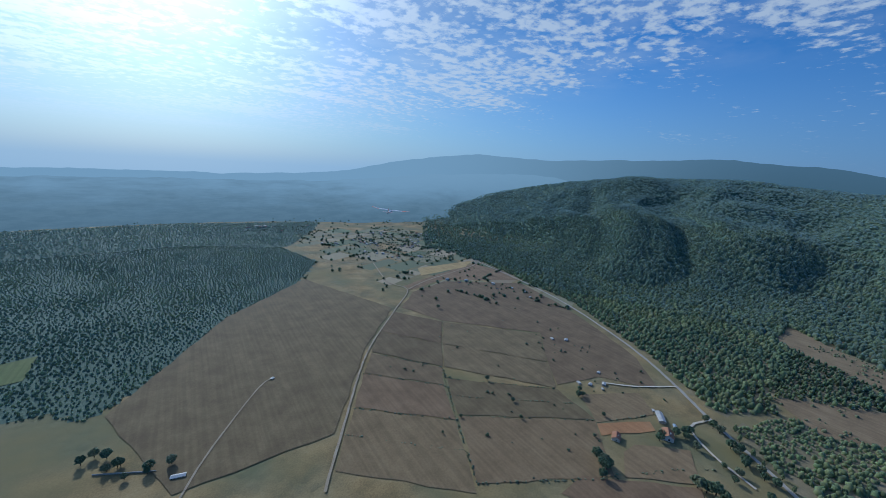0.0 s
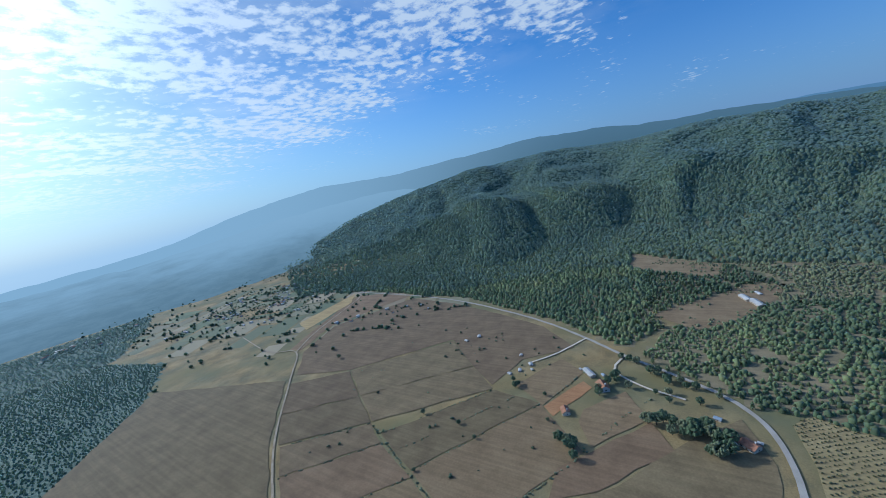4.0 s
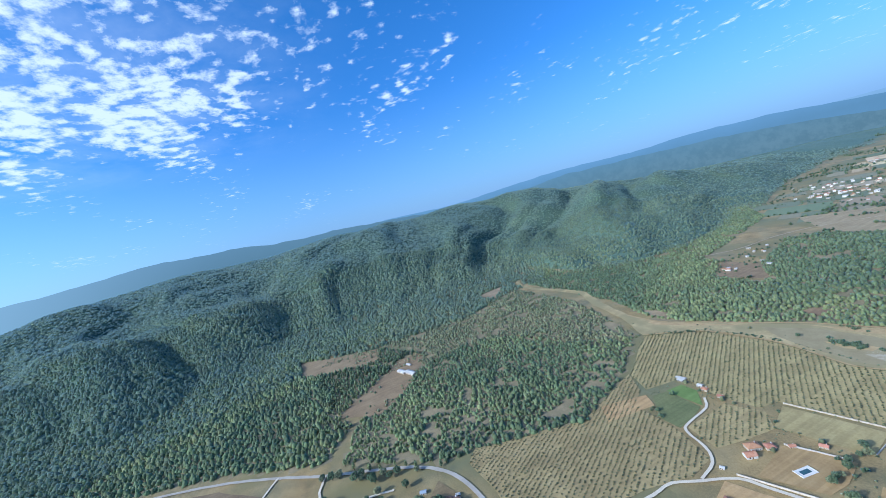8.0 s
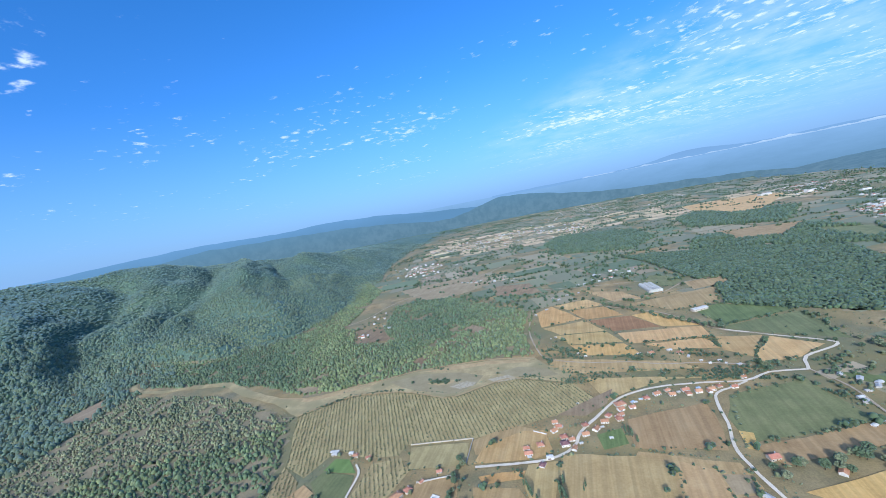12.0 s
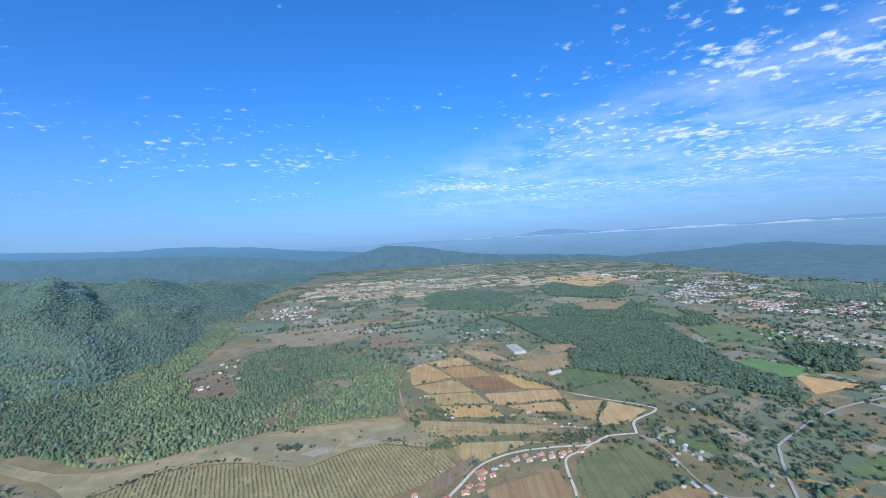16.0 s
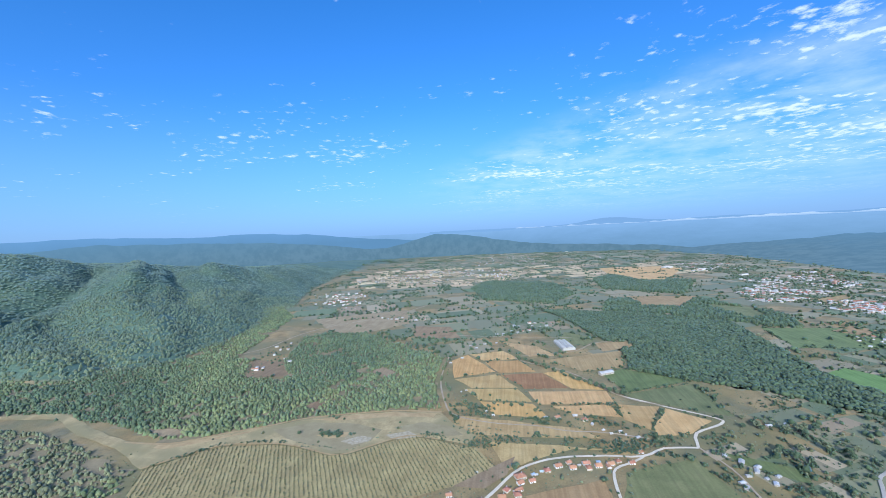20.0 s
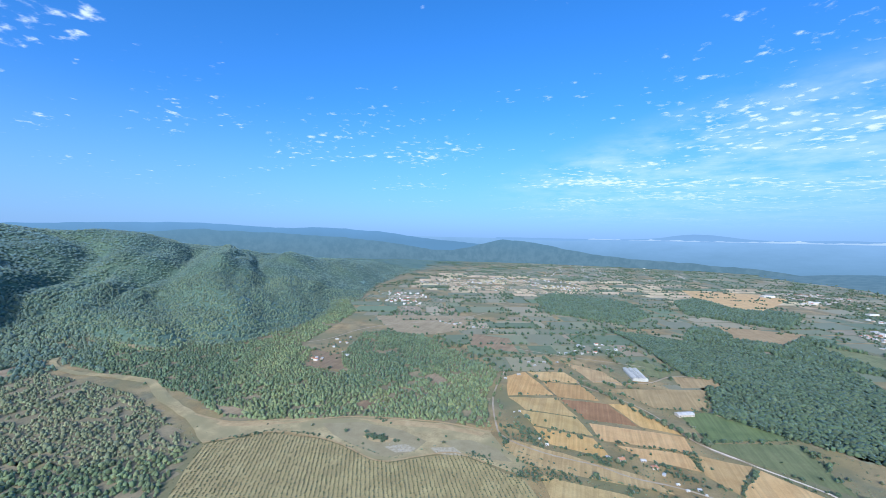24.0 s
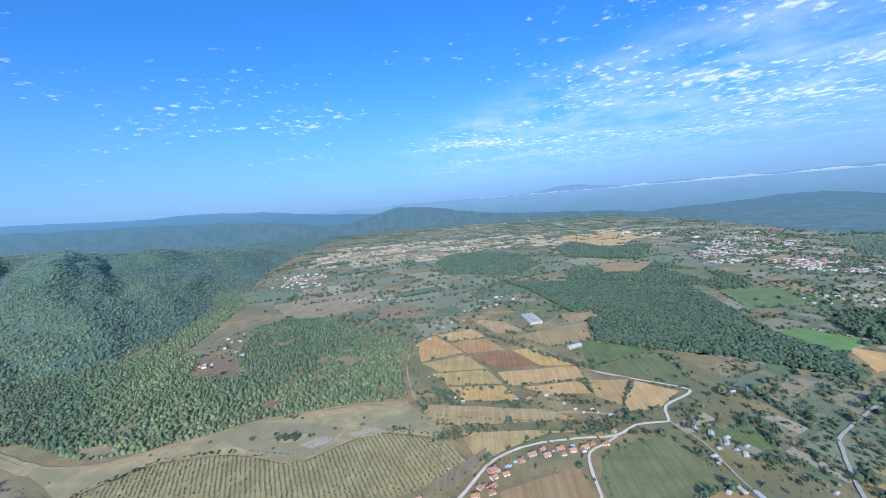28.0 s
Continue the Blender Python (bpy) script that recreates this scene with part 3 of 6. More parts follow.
def field(corners, mat, label, kind_name="field"):
    """A worked plot with slightly wavering edges, laid over the ground."""
    layer[0] += 1
    pts = []
    for n, ((ax, ay), (bx, by)) in enumerate(zip(corners, corners[1:] + corners[:1])):
        steps = max(1, int(math.hypot(bx - ax, by - ay) / 14))
        for i in range(steps):
            f = i / steps
            w = 1.1 * math.sin(f * math.pi) * math.sin(i * 2.1 + n * 1.7 + ax)
            dx, dy = (by - ay), -(bx - ax)
            d = math.hypot(dx, dy) or 1
            x, y = ax + (bx - ax) * f + w * dx / d, ay + (by - ay) * f + w * dy / d
            pts.append((x, y))
    n = len(pts)
    flat, _, tris = mathutils.geometry.delaunay_2d_cdt([Vector(p) for p in pts], [(i, (i + 1) % n) for i in range(n)], [list(range(n))], 1, 1e-5)[:3]
    rise = land(*np.array([tuple(p) for p in flat]).T) + 0.16 + 0.003 * layer[0]
    turned = [t if (flat[t[1]] - flat[t[0]]).cross(flat[t[2]] - flat[t[0]]) > 0 else t[::-1] for t in tris]
    me = bpy.data.meshes.new(kind_name)
    me.from_pydata([(p.x, p.y, z) for p, z in zip(flat, rise.tolist())], [], turned)
    me.materials.append(mat)
    return tagged(new(kind_name, me), label, "field", "fields of the valley")


FIELDS = [
    ("ochre stubble with a few fruit trees", ORANGE, [(-78, 495), (-59, 520), (-19, 460), (-66, 438)]),
    ("pale stubble strip at the edge of the pines", STRAW, [(-57, 522), (-11, 538), (10, 506), (-36, 498)]),
    ("ochre stubble between two plots", ORANGE, [(-34, 494), (10, 501), (29, 462), (-15, 457)]),
    ("golden stubble strip with baling rows", STRAW, [(-65, 434), (-17, 452), (7, 415), (-43, 411)]),
    ("red-brown ploughed plot among stubble", RUST, [(-11, 450), (36, 458), (60, 417), (13, 413)]),
    ("golden stubble field with baling rows", STRAW, [(-51, 409), (6, 412), (20, 382), (-32, 382)]),
    ("wide golden stubble field", STRAW, [(17, 406), (71, 411), (96, 412), (97, 385), (26, 377)]),
    ("ochre strip along the tree row", ORANGE, [(37, 459), (59, 466), (95, 415), (62, 417)]),
    ("straw plot above the riverbank track", ORANGE, [(-32, 380), (20, 378), (33, 349), (-15, 354)]),
    ("straw plot beside the farm sheds", STRAW, [(38, 374), (91, 381), (96, 358), (56, 359)]),
    ("golden stubble wedge at the road fork", STRAW, [(100, 383), (135, 381), (113, 338), (97, 354)]),
    ("golden stubble beside the chalk road", STRAW, [(139, 378), (168, 357), (143, 335), (114, 328), (118, 346)]),
    ("tan fallow field beyond the barn", TAN, [(38, 501), (150, 546), (131, 481), (83, 466)]),
    ("pale stubble near the greenhouse", TAN, [(-14, 582), (37, 560), (59, 520), (24, 516)]),
    ("green crop beside the oak wood", CROP, [(101, 459), (130, 477), (187, 444), (117, 410)]),
    ("olive-green meadow strips beside the oak wood", MEADOW, [(112, 407), (187, 436), (190, 365), (114, 399)]),
    ("grey-green plot behind the greenhouse", MEADOW, [(85, 637), (127, 604), (104, 564), (66, 583)]),
    ("straw plot at the corner of the oak wood", TAN, [(119, 580), (167, 586), (168, 562), (122, 540)]),
    ("rough golden grass on the river terrace", TAN, [(-46, 349), (55, 335), (71, 321), (17, 318), (-23, 318), (-53, 329)]),
    ("rough golden grass above the lane", TAN, [(-19, 309), (20, 308), (86, 306), (46, 304), (12, 285), (-4, 272)]),
    ("dry tan field beside the white lane", TAN, [(8, 248), (60, 270), (62, 256), (58, 219), (9, 218)]),
    ("olive-green meadow with mown stripes", MEADOW, [(77, 279), (130, 301), (140, 250), (70, 226), (68, 252)]),
    ("brown field by the hillside farm", BROWN, [(-367, 487), (-318, 483), (-276, 432), (-330, 424)]),
    ("grey-brown fallow land near the village", GREY, [(-410, 735), (-352, 763), (-230, 820), (-190, 698), (-256, 628), (-318, 634)]),
    ("brown plot near the village", BROWN, [(-174, 675), (-108, 673), (-78, 599), (-157, 600)]),
    ("ochre plot beyond the oak wood", ORANGE, [(363, 431), (403, 394), (340, 376)]),
    ("bright green crop beyond the oak wood", BRIGHT, [(364, 490), (398, 440), (347, 416), (330, 470)]),
    ("green crop beside the straight road", CROP, [(199, 227), (239, 230), (243, 202), (193, 196)]),
    ("tan plot beside the straight road", TAN, [(214, 254), (244, 238), (209, 241)]),
    ("green crop with ragged edges", CROP, [(253, 260), (294, 276), (287, 244), (251, 249)]),
    ("bright green plot behind the houses", CROP, [(152, 310), (191, 294), (188, 278), (157, 297)]),
    ("tan dry field below the orchard", TAN, [(-98, 219), (-70, 239), (-42, 232), (-54, 218), (-58, 206), (-92, 205)]),
    ("tan field south of the lane", TAN, [(10, 215), (60, 209), (64, 191), (50, 170), (0, 190)]),
    ("grey fallow field east of the road", GREY, [(205, 187), (258, 200), (234, 177), (202, 179)]),
    ("tan plot with bare earth", TAN, [(142, 221), (170, 200), (160, 177), (136, 183), (124, 200)]),
    ("brown stubble strip along the farm track", DULL, [(-78, -267), (-131, -217), (-146, -241), (-98, -297)]),
    ("tan stubble strip along the farm track", BROWN, [(-53, -225), (-113, -174), (-130, -216), (-77, -266)]),
    ("pale tan strip along the farm track", BROWN, [(-20, -172), (-85, -115), (-112, -173), (-52, -224)]),
    ("brown ploughed strip in the flat valley", DULL, [(-118, -178), (-209, -121), (-216, -163), (-139, -224)]),
    ("tan stubble strip in the flat valley", BROWN, [(-90, -120), (-170, -80), (-208, -120), (-117, -177)]),
    ("pale tan field beside the farmhouses", BROWN, [(-227, -149), (-277, -123), (-259, -100), (-207, -118)]),
    ("red-brown garden plot", RUST, [(-206, -117), (-246, -97), (-239, -89), (-197, -107)]),
    ("grey-brown clearing below the hill", BROWN, [(-631, -106), (-586, -47), (-558, 8), (-504, 3), (-508, -22), (-531, -69), (-551, -101)]),
    ("grey-brown clearing beside the long sheds", BROWN, [(-474, 57), (-437, 49), (-378, 11), (-351, -20), (-382, -57), (-404, -41), (-442, 0), (-477, 27)]),
    ("bare ochre clearing in the scrub", GREY, [(-643, 216), (-655, 285), (-585, 230)]),
    ("rough grey-brown pasture beside the valley road", DULL, [(-222, -168), (-268, -158), (-300, -118), (-340, -160), (-368, -225), (-398, -310), (-416, -405), (-300, -466), (-226, -440), (-182, -392), (-208, -332), (-293, -252), (-248, -202)]),
    ("dry brown grass inside the bend of the road", DULL, [(-150, -58), (-186, -34), (-200, -24), (-228, 2), (-192, 14), (-150, 12), (-110, 0), (-50, -60), (-15, -150), (-84, -110), (-126, -86)]),
    ("dry brown fields below the village", BROWN, [(-226, -470), (-300, -500), (-420, -540), (-432, -500), (-425, -420), (-300, -474), (-230, -450)]),
    ("pale field far down the valley", TAN, [(-300, -552), (-432, -560), (-391, -526), (-281, -508)]),
    ("watered dark green lawn by the white hut", BRIGHT, [(-201, 180), (-199, 193), (-187, 193), (-173, 180)]),
    ("pale green-grey plot beside the lawn", MEADOW, [(-203, 168), (-200, 179), (-173, 178), (-169, 165), (-167, 151), (-181, 151)]),
    ("ochre fallow wedge beside the orchard", TAN, [(-218, 133), (-207, 166), (-194, 160), (-201, 124)]),
    ("bare tan yard round the swimming pool", TAN, [(-119, 145), (-125, 174), (-98, 185), (-94, 168), (-95, 156)]),
    ("tan stubble below the tree row", TAN, [(-74, 138), (-86, 176), (-58, 178), (-40, 149)]),
    ("red-brown strip beside the lane", ORANGE, [(-85, 185), (-56, 193), (-57, 186), (-80, 179)]),
    ("brown stubble strip beside the farm trees", BROWN, [(-210, -89), (-240, -65), (-213, -47), (-175, -76), (-196, -89)]),
    ("tan stubble strip beside the farm trees", BROWN, [(-173, -74), (-210, -46), (-188, -32), (-143, -67), (-129, -89), (-152, -91)]),
    ("golden dry grass beside the poplars", TAN, [(-57, 184), (-55, 198), (-37, 203), (-36, 153), (-41, 151)]),
    ("tan garden plot round a villa", TAN, [(-126, 131), (-96, 144), (-72, 139), (-84, 122), (-118, 108)]),
    ("golden-brown dry grassland south of the cottages", TAN, [(-35, 209), (10, 211), (26, 206), (24, 160), (-34, 152)]),
    ("walled khaki plot of rough grass", ORCHARD_SOIL, [(-143, 209), (-100, 217), (-96, 195), (-135, 187)]),
    ("golden stubble triangle above the lane", STRAW, [(-91, 196), (-88, 213), (-63, 232), (-48, 234), (-40, 211), (-51, 204)]),
    ("long tan field with a hedge at its side", TAN, [(30, 208), (47, 202), (52, 160), (27, 162)]),
    ("grey-brown plot beside the white shed", GREY, [(48, 199), (61, 200), (62, 188), (50, 185)]),
    ("grey-brown plot below the white shed", BROWN, [(50, 183), (60, 186), (66, 168), (53, 160)]),
    ("small reddish bare plot", ORANGE, [(69, 238), (76, 236), (73, 220), (68, 221)]),
    ("green kitchen garden in narrow beds", CROP, [(-13, 230), (3, 238), (6, 222), (-9, 215)]),
    ("bare grey-brown slope below the orchard", GREY, [(-40, 252), (-14, 276), (2, 290), (-4, 268), (-19, 252)]),
    ("tan mown stripes beside the meadow", TAN, [(72, 223), (139, 249), (153, 237), (80, 208)]),
    ("ochre plot with scattered shrubs", ORANGE, [(80, 190), (119, 208), (138, 214), (124, 200), (131, 180), (104, 178)]),
    ("tan stubble with curved furrows", TAN, [(134, 181), (156, 170), (149, 155), (116, 168)]),
    ("rough olive-green land east of the road", MEADOW, [(172, 158), (194, 164), (214, 159), (196, 140), (172, 143)]),
    ("grey-green yard round the long sheds", GREY, [(186, 192), (200, 195), (222, 184), (192, 170), (177, 172)]),
    ("green meadows in the middle of the plain", CROP, [(381, 660), (511, 658), (497, 561), (363, 561)]),
    ("pale straw fields below the far town", STRAW, [(345, 1574), (580, 1580), (610, 1480), (440, 1187), (374, 1208), (334, 1396)]),
    ("pale straw plots behind the oak wood", TAN, [(265, 951), (420, 940), (330, 817), (270, 834)]),
    ("tan plot at the edge of the town", TAN, [(600, 880), (690, 925), (670, 880), (600, 835)]),
    ("straw plot before the town", TAN, [(459, 641), (490, 613), (521, 640), (510, 674)]),
    ("grey-green plots before the town", MEADOW, [(380, 857), (449, 811), (440, 740), (400, 720)]),
    ("bare clearing in the pine wood", BROWN, [(-207, 355), (-193, 349), (-190, 361), (-205, 368)]),
    ("rough brown clearing in the pine wood", GREY, [(-177, 446), (-147, 437), (-140, 450), (-165, 468)]),
    ("open stony ground at the edge of the pines", GREY, [(-338, 297), (-311, 288), (-284, 290), (-308, 303)]),
    ("brown fallow strip beside the farm track", DULL, [(-99, -300), (-147, -243), (-172, -282), (-126, -338)]),
    ("dull tan strip in the flat valley", DULL, [(-148, -242), (-217, -165), (-245, -200), (-173, -281)]),
    ("grey fallow strip beside the farm track", DULL, [(-127, -339), (-172, -283), (-205, -330), (-167, -382)]),
    ("dull brown strip in the flat valley", DULL, [(-173, -282), (-246, -201), (-290, -250), (-206, -329)]),
    ("wide grey-brown dry field", DULL, [(-30, -204), (-98, -312), (-170, -396), (-100, -560), (15, -450), (102, -298), (62, -200)]),
    ("small bright green field in the shaded plain", CROP, [(211, -414), (162, -425), (161, -380), (195, -375)]),
]
ORCHARDS = [
    ("olive orchard in straight rows beside the riverbed", [(-280, 244), (-243, 279), (-200, 287), (-180, 286), (-162, 282), (-143, 277), (-127, 280), (-106, 297), (-85, 310), (-60, 306), (-28, 298), (-12, 276), (-40, 252), (-65, 238), (-98, 222), (-147, 212), (-150, 200), (-172, 195), (-205, 203), (-212, 172), (-236, 181)]),
    ("young olive orchard in straight rows", [(-238, 181), (-214, 168), (-203, 150), (-182, 150), (-165, 148), (-140, 140), (-137, 122), (-145, 98), (-147, 62), (-152, 30), (-198, 30), (-230, 26), (-242, 36), (-214, 112)]),
    ("olive orchard between the lane and the pool house", [(-165, 155), (-166, 190), (-146, 198), (-134, 186), (-143, 150)]),
]
for label, corners in ORCHARDS:
    field(corners, ORCHARD_SOIL, "khaki dry soil under the olive rows")
for label, mat, corners in FIELDS:
    field(corners, mat, label)
riverbed = field([(-282, 245), (-244, 281), (-200, 289), (-180, 288), (-162, 284), (-143, 279), (-128, 282), (-107, 299), (-85, 312), (-60, 308), (-34, 302), (-28, 316), (-50, 332), (-66, 353), (-110, 352), (-147, 344), (-193, 330), (-223, 313), (-257, 296), (-291, 278), (-335, 279), (-390, 294), (-455, 319), (-507, 312), (-562, 299), (-612, 299), (-610, 293), (-562, 291), (-507, 303), (-455, 308), (-395, 283), (-334, 268)],
                 GRAVEL, "wide dry riverbed of grey gravel", "riverbed")
riverbed["category"], riverbed["group"] = "riverbed", ""
SILT = material("grey_river_silt", [(0.31, 0.255, 0.14), (0.365, 0.305, 0.17), (0.42, 0.355, 0.205)], 12.0, fine=1.0, bump=0.3, spread=0.1)
PALE_STONES = material("pale_river_stones", [(0.32, 0.27, 0.17), (0.44, 0.375, 0.25), (0.56, 0.49, 0.35)], 2.2, fine=0.5, bump=0.7)
DRY_BAR = material("ochre_river_bar", [(0.38, 0.275, 0.14), (0.47, 0.345, 0.175), (0.54, 0.41, 0.225)], 8.0, fine=0.9, bump=0.5)
for bar_name, bar_mat, corners in (
        ("silt_bed", SILT, [(-214, 309), (-183, 325), (-139, 326), (-113, 318), (-116, 302), (-130, 286), (-143, 283), (-160, 288), (-192, 297)]),
        ("silt_bed", SILT, [(-104, 322), (-80, 334), (-56, 330), (-40, 316), (-60, 312), (-84, 316)]),
        ("stone_bar", PALE_STONES, [(-142, 297), (-130, 293), (-118, 299), (-117, 305), (-128, 307)]),
        ("stone_bar", PALE_STONES, [(-107, 310), (-89, 318), (-75, 310), (-98, 304)]),
        ("gravel_bar", DRY_BAR, [(-168, 304), (-154, 300), (-141, 304), (-140, 311), (-156, 312)]),
        ("gravel_bar", DRY_BAR, [(-330, 277), (-292, 277), (-262, 291), (-228, 309), (-232, 303), (-262, 284), (-290, 271)]),
        ("gravel_bar", DRY_BAR, [(-196, 327), (-150, 341), (-110, 350), (-70, 351), (-72, 344), (-112, 342), (-152, 332)])):
    bar = field(corners, bar_mat, "", bar_name)
    bar.parent = riverbed
    del bar["category"], bar["group"]

# ---- the patchwork of the far plain ----
def patchwork(region, seed, label, full=0.86, small=1.0):
    rng = np.random.default_rng(seed)
    m = material("far_plots", [(0.5, 0.5, 0.5)], 40.0, fine=4.0, bump=0.0, sheen=0.08)
    k = Nodes(m.node_tree)
    shade = next(n for n in m.node_tree.nodes if n.type == "BSDF_PRINCIPLED")
    pick = k.add("ShaderNodeNewGeometry").outputs["Random Per Island"]
    tone = k.ramp(pick, [(0.0, (0.25, 0.245, 0.13)), (0.12, (0.46, 0.37, 0.23)), (0.24, (0.185, 0.20, 0.105)), (0.36, (0.13, 0.175, 0.08)), (0.48, (0.36, 0.30, 0.17)), (0.60, (0.15, 0.215, 0.095)), (0.70, (0.36, 0.27, 0.16)), (0.80, (0.20, 0.215, 0.12)), (0.90, (0.14, 0.18, 0.085)), (1.0, (0.24, 0.225, 0.125))])
    at = k.place()
    tone = k.mix(k.span(k.noise(at, 0.09, 4.0), 0.3, 0.7, 0.0, 0.2), tone, (0.30, 0.25, 0.16, 1))
    k.tree.links.new(tone, shade.inputs["Base Color"])
    pts, faces, edges, slots = [], [], [], []
    turn = radians(24)
    v = -1300.0
    while v < 3400:
        tall = small * rng.uniform(26, 58) * (1 + max(v, 0) / 2500)
        u = -1900.0 + rng.uniform(0, 60)
        while u < 2600:
            wide = small * rng.uniform(26, 95) * (1 + max(v, 0) / 3500)
            cx, cy = (u + wide / 2) * math.cos(turn) - (v + tall / 2) * math.sin(turn), (u + wide / 2) * math.sin(turn) + (v + tall / 2) * math.cos(turn)
            if inside(np.array([cx]), np.array([cy]), region)[0] and rng.random() < full and height(cx, cy) < 14:
                box = [(u + rng.uniform(1, 6), v + rng.uniform(1, 5)), (u + wide - rng.uniform(1, 6), v + rng.uniform(1, 5)), (u + wide - rng.uniform(1, 6), v + tall - rng.uniform(1, 5)), (u + rng.uniform(1, 6), v + tall - rng.uniform(1, 5))]
                straw = inside(np.array([cx]), np.array([cy]), [(-640, 1230), (-680, 1760), (-376, 1750), (60, 1700), (640, 1800), (640, 1300), (300, 1250), (78, 1331), (-120, 1167), (-316, 1150)])[0]
                cuts = int(rng.integers(1, 4)) if rng.random() < 0.5 else 1
                for c in range(cuts):
                    quad = []
                    for f, g in ((c / cuts, 0), ((c + 0.97) / cuts, 0), ((c + 0.97) / cuts, 1), (c / cuts, 1)):
                        lo = [box[0][i] + (box[1][i] - box[0][i]) * f for i in (0, 1)]
                        hi = [box[3][i] + (box[2][i] - box[3][i]) * f for i in (0, 1)]
                        p, q = lo[0] + (hi[0] - lo[0]) * g, lo[1] + (hi[1] - lo[1]) * g
                        x, y = p * math.cos(turn) - q * math.sin(turn), p * math.sin(turn) + q * math.cos(turn)
                        quad.append((x, y, height(x, y) + 0.05 + 0.012 * (seed - 5) + 0.25 * (math.hypot(x, y) > 900)))
                    slots.append(1 if straw and rng.random() < 0.8 else 0)
                    faces.append(tuple(range(len(pts), len(pts) + 4)))
                    pts.extend(quad)
                edges.append([pts[-4], pts[-3], pts[-2], pts[-1]])
            u += wide
        v += tall
    me = mesh_from("field_patchwork", pts, faces, m)
    me.materials.append(material("far_straw", [(0.46, 0.36, 0.21), (0.58, 0.46, 0.28), (0.64, 0.53, 0.34)], 60.0, fine=5.0, bump=0.0, spread=0.2, island=True))
    me.polygons.foreach_set("material_index", slots)
    tagged(new("field_patchwork", me), label, "field", kind="stuff")
    return edges


PLOT_EDGES = patchwork([(-90, 620), (-80, 520), (-20, 600), (90, 610), (160, 600), (140, 460), (240, 410), (190, 320), (260, 300), (300, 180), (700, 300), (1300, 900), (1500, 1700), (1100, 3000), (300, 3300), (-300, 2900), (-600, 2000), (-640, 1300), (-560, 960), (-450, 720), (-330, 690), (-190, 690)], 5, "patchwork of straw, brown and green plots on the plain")
PLOT_EDGES += patchwork([(-230, 640), (-160, 590), (-90, 560), (-60, 540), (-20, 600), (60, 612), (60, 760), (-120, 800), (-240, 760)], 8, "brown and grey plots above the greenhouse", 0.9)
PLOT_EDGES += patchwork([(150, 330), (128, 300), (150, 240), (165, 215), (120, 160), (200, 130), (330, 150), (520, 250), (560, 360), (420, 385), (330, 350), (250, 420), (180, 340)], 9, "small green, brown and straw plots between the roads", 0.82, 0.62)
PLOT_EDGES += patchwork([(-430, -300), (-300, -345), (-215, -460), (-225, -620), (-150, -700), (-190, -960), (-430, -960), (-620, -720)], 6, "dull plots of the valley towards the sun", 0.95)

# ---- roads ----
def off_roads(x, y, margin):
    """Which of the points lie clear of every road."""
    ok = np.ones(len(x), bool)
    for w in ROADS:
        for (ax, ay), (bx, by) in zip(w[-1], w[-1][1:]):
            d = max(math.hypot(bx - ax, by - ay), 1e-6)
            along = np.clip(((x - ax) * (bx - ax) + (y - ay) * (by - ay)) / d / d, 0, 1)
            ok &= np.hypot(x - ax - along * (bx - ax), y - ay - along * (by - ay)) > w[1] * 0.3 + margin
    return ok


def road(name, points, width, mat, label, lift=0.24):
    """A road along a smooth line through the points, its edges wavering a little."""
    line = []
    p = [Vector(q) for q in points]
    p = [2 * p[0] - p[1]] + p + [2 * p[-1] - p[-2]]
    for a, b, c, d in zip(p, p[1:], p[2:], p[3:]):
        n = max(3, int((c - b).length / 7))
        for i in range(n):
            f = i / n
            line.append(0.5 * (2 * b + (c - a) * f + (2 * a - 5 * b + 4 * c - d) * f * f + (3 * b - a - 3 * c + d) * f ** 3))
    line.append(p[-2])
    pts = []
    for i, q in enumerate(line):
        way = (line[min(i + 1, len(line) - 1)] - line[max(i - 1, 0)]).normalized()
        side = Vector((-way.y, way.x))
        for s in (-1, 1):
            w = width * 0.5 * (1 + 0.16 * math.sin(i * 1.7 + s + q.x))
            e = q + side * s * w
            pts.append((e.x, e.y, height(e.x, e.y) + lift))
    faces = [(2 * i, 2 * i + 1, 2 * i + 3, 2 * i + 2) for i in range(len(line) - 1)]
    me = mesh_from(name, pts, [f[::-1] for f in faces], mat)
    return tagged(new(name, me), label, "road", kind="structure")


